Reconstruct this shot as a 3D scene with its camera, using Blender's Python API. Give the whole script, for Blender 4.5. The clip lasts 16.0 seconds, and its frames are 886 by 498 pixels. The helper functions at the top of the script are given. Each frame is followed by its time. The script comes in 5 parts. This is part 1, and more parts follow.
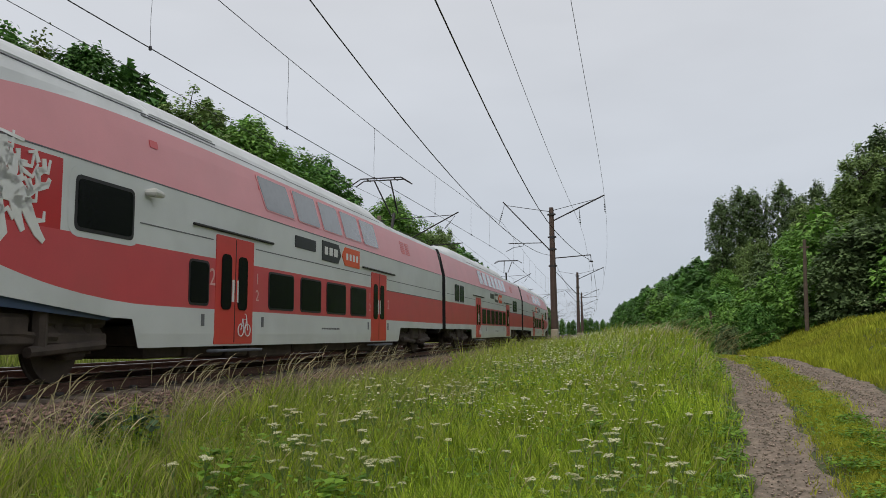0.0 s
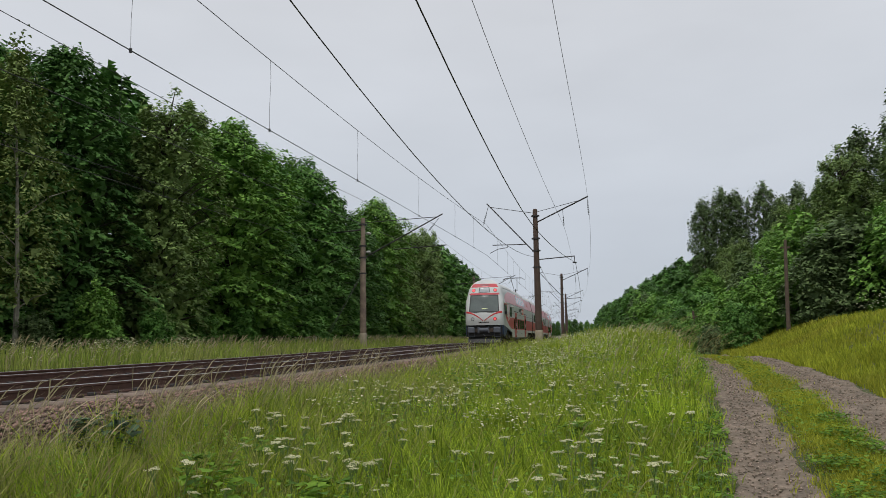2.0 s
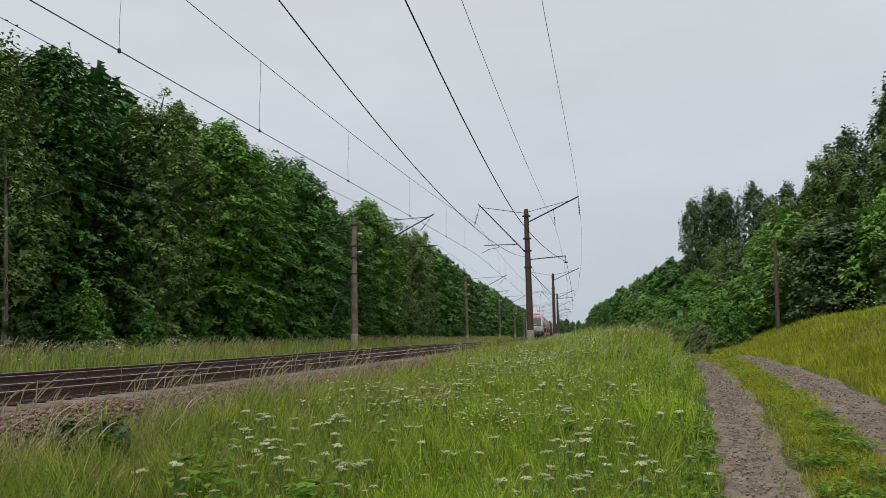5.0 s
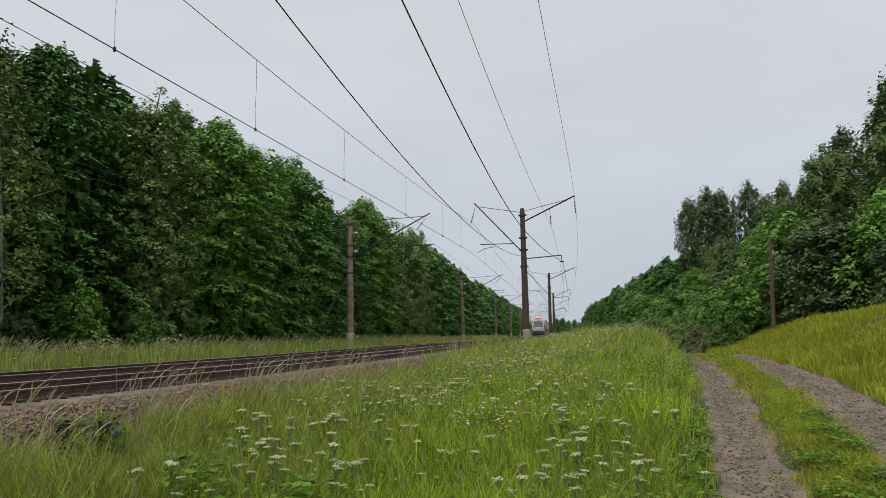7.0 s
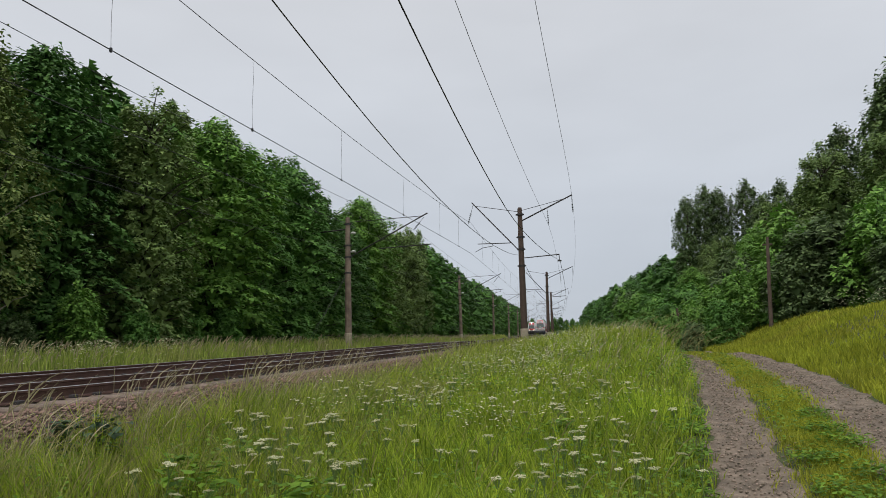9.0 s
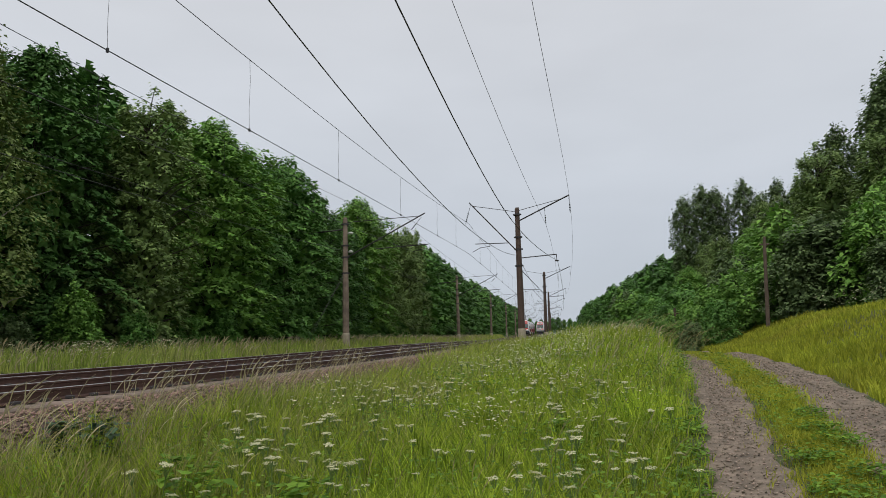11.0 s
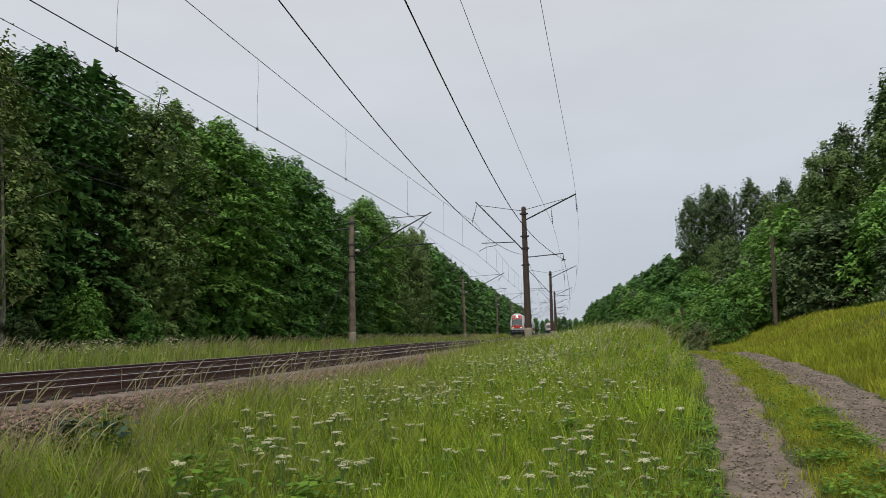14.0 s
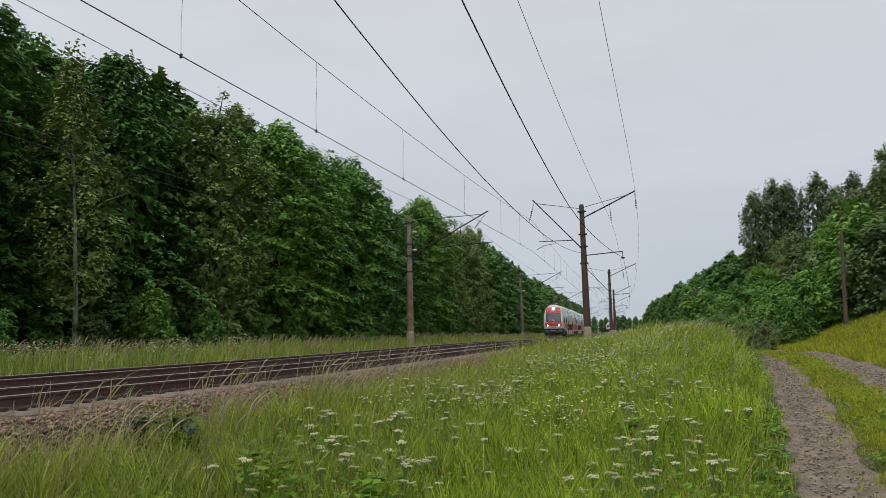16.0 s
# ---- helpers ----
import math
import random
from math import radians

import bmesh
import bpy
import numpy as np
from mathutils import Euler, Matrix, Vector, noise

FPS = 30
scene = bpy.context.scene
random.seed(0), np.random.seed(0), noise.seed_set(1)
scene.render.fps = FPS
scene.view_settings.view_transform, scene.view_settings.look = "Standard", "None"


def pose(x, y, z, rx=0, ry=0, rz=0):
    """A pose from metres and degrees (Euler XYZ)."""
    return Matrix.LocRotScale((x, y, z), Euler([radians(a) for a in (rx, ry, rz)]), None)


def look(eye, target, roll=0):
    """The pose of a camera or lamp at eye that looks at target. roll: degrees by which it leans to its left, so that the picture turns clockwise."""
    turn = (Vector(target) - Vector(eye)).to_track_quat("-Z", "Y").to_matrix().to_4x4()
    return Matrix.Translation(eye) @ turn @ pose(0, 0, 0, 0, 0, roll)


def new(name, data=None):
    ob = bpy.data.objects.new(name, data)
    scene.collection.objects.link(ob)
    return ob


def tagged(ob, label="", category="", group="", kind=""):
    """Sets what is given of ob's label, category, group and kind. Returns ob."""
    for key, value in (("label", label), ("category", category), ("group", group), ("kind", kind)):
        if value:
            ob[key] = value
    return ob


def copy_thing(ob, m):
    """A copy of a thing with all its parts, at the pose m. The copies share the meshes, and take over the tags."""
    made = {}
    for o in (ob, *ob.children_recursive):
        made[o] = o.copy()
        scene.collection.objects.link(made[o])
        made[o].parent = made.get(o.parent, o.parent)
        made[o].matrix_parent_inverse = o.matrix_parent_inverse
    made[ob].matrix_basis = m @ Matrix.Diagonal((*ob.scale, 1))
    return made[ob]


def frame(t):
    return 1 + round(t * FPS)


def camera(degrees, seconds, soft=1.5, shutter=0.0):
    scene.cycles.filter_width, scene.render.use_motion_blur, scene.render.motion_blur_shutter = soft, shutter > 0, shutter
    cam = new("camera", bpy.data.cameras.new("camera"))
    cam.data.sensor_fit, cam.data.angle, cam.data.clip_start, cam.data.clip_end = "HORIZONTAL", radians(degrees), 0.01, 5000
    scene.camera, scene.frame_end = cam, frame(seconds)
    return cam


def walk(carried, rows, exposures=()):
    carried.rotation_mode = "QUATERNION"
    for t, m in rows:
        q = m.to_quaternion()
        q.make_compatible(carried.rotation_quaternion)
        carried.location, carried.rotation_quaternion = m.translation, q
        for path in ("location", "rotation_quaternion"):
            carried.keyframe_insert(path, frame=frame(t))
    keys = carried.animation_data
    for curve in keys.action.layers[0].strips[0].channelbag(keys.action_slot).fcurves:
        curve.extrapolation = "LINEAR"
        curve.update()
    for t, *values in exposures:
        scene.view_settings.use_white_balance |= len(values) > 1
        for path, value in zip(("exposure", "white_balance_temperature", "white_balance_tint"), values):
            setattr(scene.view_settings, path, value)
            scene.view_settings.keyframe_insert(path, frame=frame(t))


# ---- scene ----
cam = camera(58.72, 16.0, soft=0.5)
EYE_Z = 0.557
# seconds, sideways sway, turn to the left, tilt up, roll
VIEW = [
    (0, -0.052, 18.82, 6.84, -0.30),
    (0.5, -0.032, 18.25, 6.89, -0.44),
    (1, -0.032, 18.00, 6.93, -0.47),
    (1.5, -0.027, 17.83, 6.95, -0.53),
    (2, -0.031, 17.68, 6.97, -0.73),
    (2.5, -0.027, 17.55, 6.97, -0.79),
    (3, -0.019, 17.45, 6.98, -0.93),
    (3.5, -0.020, 17.27, 6.98, -0.87),
    (4, -0.003, 17.21, 6.99, -0.88),
    (6.5, -0.000, 16.84, 6.92, -0.96),
    (7, -0.000, 16.79, 6.91, -0.95),
    (7.5, 0.009, 16.75, 6.91, -1.10),
    (8, 0.004, 16.71, 6.89, -1.12),
    (8.5, -0.001, 16.63, 6.90, -1.23),
    (9, 0.002, 16.62, 6.88, -1.20),
    (11.5, 0.010, 16.39, 6.88, -1.27),
    (12, 0.005, 16.38, 6.87, -1.17),
    (12.5, -0.008, 16.36, 6.88, -1.14),
    (13, -0.027, 16.33, 6.85, -1.05),
    (13.5, -0.033, 16.47, 6.84, -1.01),
    (14, -0.043, 16.86, 6.83, -1.19),
    (14.5, -0.062, 17.72, 6.84, -1.16),
    (15, -0.056, 18.97, 6.85, -1.09),
    (15.5, -0.060, 20.11, 6.85, -1.10),
    (16, -0.078, 21.01, 6.85, -1.18)
]
walk(cam, [(t, pose(x, 0, EYE_Z, 90 + tilt, 0, turn) @ pose(0, 0, 0, 0, 0, roll)) for t, x, turn, tilt, roll in VIEW],
     exposures=[(0.0, 0.0), (16.0, 0.0)])


# ---- light: a bright overcast afternoon ----
def overcast():
    w = bpy.data.worlds.new("overcast_sky")
    scene.world = w
    w.use_nodes = True
    nt = w.node_tree
    nt.nodes.clear()
    out = nt.nodes.new("ShaderNodeOutputWorld")
    bg = nt.nodes.new("ShaderNodeBackground")
    sky = nt.nodes.new("ShaderNodeTexSky")
    sky.sky_type, sky.sun_disc = "NISHITA", False
    sky.sun_elevation, sky.sun_rotation = radians(65), radians(150)
    scale = nt.nodes.new("ShaderNodeMix")
    scale.data_type, scale.blend_type = "RGBA", "MULTIPLY"
    scale.inputs[0].default_value = 1.0
    scale.inputs[7].default_value = (0.1, 0.1, 0.1, 1)
    tc = nt.nodes.new("ShaderNodeTexCoord")
    sep = nt.nodes.new("ShaderNodeSeparateXYZ")
    ramp = nt.nodes.new("ShaderNodeValToRGB")
    e = ramp.color_ramp.elements
    e[0].position, e[0].color = 0.0, (0.52, 0.57, 0.65, 1)
    e[1].position, e[1].color = 0.55, (0.735, 0.745, 0.775, 1)
    mid = ramp.color_ramp.elements.new(0.22)
    mid.color = (0.62, 0.655, 0.71, 1)
    mp = nt.nodes.new("ShaderNodeMapping")
    mp.inputs["Scale"].default_value = (1.6, 1.6, 5.0)
    ns = nt.nodes.new("ShaderNodeTexNoise")
    ns.inputs["Scale"].default_value, ns.inputs["Detail"].default_value = 1.6, 4.0
    cl = nt.nodes.new("ShaderNodeMapRange")
    cl.inputs[1].default_value, cl.inputs[2].default_value = 0.3, 0.7
    cl.inputs[3].default_value, cl.inputs[4].default_value = 0.94, 1.05
    mul = nt.nodes.new("ShaderNodeMix")
    mul.data_type, mul.blend_type = "RGBA", "MULTIPLY"
    mul.inputs[0].default_value = 1.0
    mix = nt.nodes.new("ShaderNodeMix")
    mix.data_type = "RGBA"
    mix.inputs[0].default_value = 0.93
    ln = nt.links.new
    ln(tc.outputs["Generated"], sep.inputs[0])
    ln(sep.outputs["Z"], ramp.inputs[0])
    ln(tc.outputs["Generated"], mp.inputs[0])
    ln(mp.outputs[0], ns.inputs["Vector"])
    ln(ns.outputs["Fac"], cl.inputs[0])
    ln(ramp.outputs[0], mul.inputs[6])
    ln(cl.outputs[0], mul.inputs[7])
    ln(sky.outputs[0], scale.inputs[6])
    ln(scale.outputs[2], mix.inputs[6])
    ln(mul.outputs[2], mix.inputs[7])
    ln(mix.outputs[2], bg.inputs[0])
    ln(bg.outputs[0], out.inputs[0])
    bg.inputs[1].default_value = 1.0
    s = bpy.data.lights.new("sun", "SUN")
    s.energy, s.angle, s.color = 1.4, radians(30), (1.0, 0.97, 0.92)
    new("sun", s).matrix_world = look((-4, -22, 60), (0, 10, 0))


overcast()


# ---- materials ----
def mat(name, color, rough=0.6, metal=0.0, vary=0.15, scale=8.0, bump=0.0, dirt=None, dirt_amount=0.0, random_by=None, spread=0.25,
        coat=0.0, emit=0.0, trans=0.0, spec=0.5, fine=60.0):
    m = bpy.data.materials.new(name)
    m.use_nodes = True
    nt = m.node_tree
    ln = nt.links.new
    b = nt.nodes["Principled BSDF"]
    tc = nt.nodes.new("ShaderNodeTexCoord")
    n1 = nt.nodes.new("ShaderNodeTexNoise")
    n1.inputs["Scale"].default_value, n1.inputs["Detail"].default_value = scale, 5.0
    n2 = nt.nodes.new("ShaderNodeTexNoise")
    n2.inputs["Scale"].default_value, n2.inputs["Detail"].default_value = fine, 3.0
    for n in (n1, n2):
        ln(tc.outputs["Object"], n.inputs["Vector"])
    lo = [max(0, c * (1 - vary)) for c in color] + [1]
    hi = [min(1, c * (1 + vary)) for c in color] + [1]
    mx = nt.nodes.new("ShaderNodeMix")
    mx.data_type = "RGBA"
    mx.inputs[6].default_value, mx.inputs[7].default_value = lo, hi
    av = nt.nodes.new("ShaderNodeMath")
    av.operation = "MULTIPLY_ADD"
    av.inputs[1].default_value = 0.35
    ln(n2.outputs["Fac"], av.inputs[0])
    sc = nt.nodes.new("ShaderNodeMath")
    sc.operation = "MULTIPLY"
    sc.inputs[1].default_value = 0.65
    ln(n1.outputs["Fac"], sc.inputs[0])
    ln(sc.outputs[0], av.inputs[2])
    st = nt.nodes.new("ShaderNodeMapRange")
    st.inputs[1].default_value, st.inputs[2].default_value = 0.32, 0.68
    ln(av.outputs[0], st.inputs[0])
    ln(st.outputs[0], mx.inputs[0])
    col = mx.outputs[2]
    if dirt:
        n3 = nt.nodes.new("ShaderNodeTexNoise")
        n3.inputs["Scale"].default_value, n3.inputs["Detail"].default_value = scale * 0.45, 6.0
        ln(tc.outputs["Object"], n3.inputs["Vector"])
        rg = nt.nodes.new("ShaderNodeMapRange")
        rg.inputs[1].default_value, rg.inputs[2].default_value = 0.45, 0.7
        rg.inputs[4].default_value = dirt_amount
        ln(n3.outputs["Fac"], rg.inputs[0])
        md = nt.nodes.new("ShaderNodeMix")
        md.data_type = "RGBA"
        md.inputs[7].default_value = (*dirt, 1)
        ln(rg.outputs[0], md.inputs[0])
        ln(col, md.inputs[6])
        col = md.outputs[2]
    if random_by:
        if random_by == "island":
            g = nt.nodes.new("ShaderNodeNewGeometry")
            rnd = g.outputs["Random Per Island"]
        else:
            g = nt.nodes.new("ShaderNodeObjectInfo")
            rnd = g.outputs["Random"]
        hs = nt.nodes.new("ShaderNodeHueSaturation")
        v = nt.nodes.new("ShaderNodeMapRange")
        v.inputs[3].default_value, v.inputs[4].default_value = 1 - spread, 1 + spread
        ln(rnd, v.inputs[0])
        ln(v.outputs[0], hs.inputs["Value"])
        hu = nt.nodes.new("ShaderNodeMapRange")
        hu.inputs[3].default_value, hu.inputs[4].default_value = 0.5 + spread * 0.035, 0.5 - spread * 0.035
        ln(rnd, hu.inputs[0])
        ln(hu.outputs[0], hs.inputs["Hue"])
        ln(col, hs.inputs["Color"])
        col = hs.outputs[0]
    ln(col, b.inputs["Base Color"])
    b.inputs["Roughness"].default_value = rough
    b.inputs["Metallic"].default_value = metal
    b.inputs["Specular IOR Level"].default_value = spec
    b.inputs["Coat Weight"].default_value = coat
    b.inputs["Coat Roughness"].default_value = 0.15
    if emit:
        ln(col, b.inputs["Emission Color"])
        b.inputs["Emission Strength"].default_value = emit
    if bump:
        bp = nt.nodes.new("ShaderNodeBump")
        bp.inputs["Strength"].default_value, bp.inputs["Distance"].default_value = bump, 0.02
        ln(av.outputs[0], bp.inputs["Height"])
        ln(bp.outputs[0], b.inputs["Normal"])
    if trans:
        tr = nt.nodes.new("ShaderNodeBsdfTranslucent")
        ln(col, tr.inputs[0])
        ms = nt.nodes.new("ShaderNodeMixShader")
        ms.inputs[0].default_value = trans
        ln(b.outputs[0], ms.inputs[1])
        ln(tr.outputs[0], ms.inputs[2])
        ln(ms.outputs[0], nt.nodes["Material Output"].inputs[0])
    return m


M = {}
M["soil"] = mat("meadow_soil", (0.06, 0.075, 0.022), 0.95, vary=0.4, scale=0.9, bump=0.6, dirt=(0.09, 0.075, 0.04), dirt_amount=0.5)
M["forest_floor"] = mat("forest_floor", (0.03, 0.035, 0.015), 0.95, vary=0.4, scale=1.0, bump=0.5)
M["gravel"] = mat("dirt_road", (0.20, 0.155, 0.115), 0.95, vary=0.55, scale=5.0, bump=1.0, dirt=(0.10, 0.08, 0.058), dirt_amount=0.8, fine=34)
M["pebble"] = mat("road_pebble", (0.25, 0.20, 0.15), 0.9, vary=0.2, scale=20, random_by="island", spread=0.6)
M["ballast"] = mat("ballast_bed", (0.115, 0.074, 0.056), 0.95, vary=0.5, scale=9.0, bump=1.0, dirt=(0.07, 0.05, 0.04), dirt_amount=0.7, fine=24)
M["stone"] = mat("ballast_stone", (0.235, 0.155, 0.118), 0.9, vary=0.25, scale=14, random_by="island", spread=0.6)
M["rail_side"] = mat("rusty_rail", (0.085, 0.042, 0.031), 0.85, vary=0.35, scale=6, bump=0.2)
M["rail_head"] = mat("worn_rail_head", (0.50, 0.48, 0.46), 0.32, 1.0, vary=0.1, scale=30)
M["sleeper"] = mat("sleeper_concrete", (0.19, 0.145, 0.115), 0.9, vary=0.25, scale=5, bump=0.4, random_by="object", spread=0.2)
M["mast"] = mat("weathered_concrete", (0.225, 0.175, 0.13), 0.9, vary=0.3, scale=3.0, bump=0.4, dirt=(0.075, 0.05, 0.045), dirt_amount=0.75, random_by="object", spread=0.2)
M["mast_dark"] = mat("tarred_concrete", (0.088, 0.058, 0.044), 0.85, vary=0.3, scale=3.0, bump=0.4, dirt=(0.09, 0.06, 0.05), dirt_amount=0.6)
M["limewash"] = mat("limewash", (0.42, 0.36, 0.27), 0.9, vary=0.25, scale=4.0, bump=0.4, dirt=(0.2, 0.17, 0.13), dirt_amount=0.6)
M["steel"] = mat("rusted_steel", (0.055, 0.05, 0.05), 0.7, 0.3, vary=0.3, scale=7)
M["wire"] = mat("overhead_wire", (0.045, 0.045, 0.048), 0.6, 0.4, vary=0.15, scale=3)
M["insulator"] = mat("insulator_glass", (0.07, 0.075, 0.075), 0.25, vary=0.1)
M["ceramic"] = mat("pale_ceramic", (0.5, 0.5, 0.46), 0.35, vary=0.1)
M["wood_pole"] = mat("old_wooden_pole", (0.105, 0.075, 0.055), 0.9, vary=0.35, scale=4, bump=0.5)
M["bark"] = mat("bark", (0.055, 0.045, 0.033), 0.95, vary=0.4, scale=5, bump=0.7)
M["birch_bark"] = mat("pale_bark", (0.33, 0.31, 0.25), 0.9, vary=0.4, scale=5, bump=0.4, dirt=(0.04, 0.035, 0.03), dirt_amount=0.8)
LEAF = {}
for key, c in (("deep", (0.085, 0.190, 0.044)), ("mid", (0.115, 0.255, 0.053)), ("light", (0.160, 0.315, 0.058)), ("grey", (0.125, 0.188, 0.072)),
               ("olive", (0.19, 0.28, 0.086)), ("birch", (0.175, 0.24, 0.07))):
    LEAF[key] = mat("foliage_" + key, c, 0.55, vary=0.3, scale=0.5, random_by="island", spread=0.3, trans=0.13, fine=6, spec=0.16)
M["grass"] = mat("verge_grass", (0.310, 0.425, 0.042), 0.65, vary=0.35, scale=0.55, random_by="island", spread=0.52, trans=0.35, fine=3, spec=0.12,
                 dirt=(0.30, 0.30, 0.06), dirt_amount=0.3)
M["coarse"] = mat("coarse_grass", (0.37, 0.385, 0.115), 0.65, vary=0.35, scale=0.7, random_by="island", spread=0.45, trans=0.3, fine=3, spec=0.12,
                  dirt=(0.22, 0.34, 0.06), dirt_amount=0.6)
M["meadow"] = mat("mown_meadow_grass", (0.35, 0.395, 0.04), 0.6, vary=0.25, scale=0.35, random_by="island", spread=0.32, trans=0.35, fine=2, spec=0.12,
                  dirt=(0.36, 0.29, 0.06), dirt_amount=0.45)
M["far_grass"] = mat("far_verge_grass", (0.33, 0.42, 0.085), 0.6, vary=0.3, scale=0.4, random_by="island", spread=0.35, trans=0.3, fine=2, spec=0.12,
                     dirt=(0.46, 0.39, 0.18), dirt_amount=0.6)
M["dry_grass"] = mat("dry_grass", (0.33, 0.30, 0.13), 0.7, vary=0.3, scale=0.8, random_by="island", spread=0.4, trans=0.3, fine=3, spec=0.12)
M["straw"] = mat("pale_seed_heads", (0.46, 0.40, 0.24), 0.7, vary=0.25, scale=2, random_by="island", spread=0.3, trans=0.3)
M["weed"] = mat("broad_weed_leaf", (0.14, 0.26, 0.028), 0.6, vary=0.25, scale=4, random_by="island", spread=0.4, trans=0.3, spec=0.15)
M["weed_dark"] = mat("dark_weed_leaf", (0.03, 0.075, 0.022), 0.5, vary=0.25, scale=4, random_by="island", spread=0.3, trans=0.2)
M["petal"] = mat("cream_petal", (0.74, 0.72, 0.48), 0.7, vary=0.12, scale=20, random_by="island", spread=0.12, trans=0.3)
M["stem"] = mat("flower_stem", (0.13, 0.20, 0.05), 0.6, vary=0.2, scale=20)
M["white"] = mat("grey_white_paint", (0.63, 0.65, 0.64), 0.42, vary=0.04, scale=1.5, coat=0.25, dirt=(0.44, 0.45, 0.43), dirt_amount=0.4)
M["red"] = mat("faded_red_paint", (0.60, 0.075, 0.088), 0.4, vary=0.06, scale=1.5, coat=0.25, dirt=(0.45, 0.10, 0.10), dirt_amount=0.4)
M["bright_red"] = mat("bright_red_paint", (0.50, 0.018, 0.022), 0.35, vary=0.06, scale=2, coat=0.3)
M["door_red"] = mat("door_red_paint", (0.60, 0.05, 0.045), 0.4, vary=0.05, scale=2, coat=0.25)
# paler, pinker red of the tilted upper wall
M["pink"] = mat("pink_red_paint", (0.62, 0.24, 0.26), 0.45, vary=0.06, scale=1.2, coat=0.2, dirt=(0.55, 0.25, 0.26), dirt_amount=0.4)
M["pale_pink"] = mat("pale_pink_marking", (0.72, 0.42, 0.42), 0.5, vary=0.05)
M["roof"] = mat("roof_paint", (0.56, 0.58, 0.58), 0.5, vary=0.08, scale=1.5, dirt=(0.36, 0.37, 0.36), dirt_amount=0.5)
M["navy"] = mat("navy_skirt", (0.035, 0.06, 0.12), 0.5, vary=0.15, scale=3, dirt=(0.06, 0.06, 0.06), dirt_amount=0.5)
M["black"] = mat("black_rubber_and_shade", (0.012, 0.012, 0.013), 0.55, vary=0.2)
M["under"] = mat("underframe_grime", (0.05, 0.037, 0.029), 0.85, vary=0.4, scale=4, bump=0.3, dirt=(0.09, 0.065, 0.05), dirt_amount=0.5)
M["plough"] = mat("dark_grey_plough", (0.05, 0.05, 0.052), 0.7, vary=0.3, scale=4, dirt=(0.1, 0.09, 0.08), dirt_amount=0.5)
M["buffer"] = mat("buffer_grey", (0.09, 0.10, 0.12), 0.6, vary=0.2, scale=4)
M["glass"] = mat("tinted_window_glass", (0.008, 0.009, 0.010), 0.2, vary=0.1, spec=0.15)
# base colour raised to a pale grey-blue in place of reflected sky
M["upper_glass"] = mat("sky_paled_window_glass", (0.13, 0.145, 0.155), 0.12, vary=0.1, spec=0.7, coat=0.35)
M["windscreen"] = mat("windscreen_glass", (0.085, 0.11, 0.10), 0.08, vary=0.25, scale=1.2, spec=0.8, coat=0.7)
M["ink_white"] = mat("white_marking", (0.72, 0.72, 0.70), 0.5, vary=0.05)
M["ink_dark"] = mat("black_sign", (0.012, 0.013, 0.015), 0.4, vary=0.1)
M["ink_orange"] = mat("orange_sign", (0.72, 0.10, 0.025), 0.45, vary=0.05)
M["ink_grey"] = mat("grey_marking", (0.12, 0.12, 0.13), 0.6, vary=0.05)
M["lamp_red"] = mat("lit_tail_lamp", (1.0, 0.10, 0.10), 0.3, vary=0.02, emit=0.55)
M["lamp_white"] = mat("lit_head_lamp", (1.0, 0.93, 0.8), 0.3, vary=0.02, emit=5.0)
M["lamp_off"] = mat("lamp_glass", (0.5, 0.5, 0.5), 0.12, vary=0.1, coat=1.0)
M["display"] = mat("display_glass", (0.42, 0.46, 0.50), 0.15, vary=0.08, coat=0.5)
M["led"] = mat("display_writing", (0.65, 0.75, 0.35), 0.4, vary=0.02, emit=0.2)


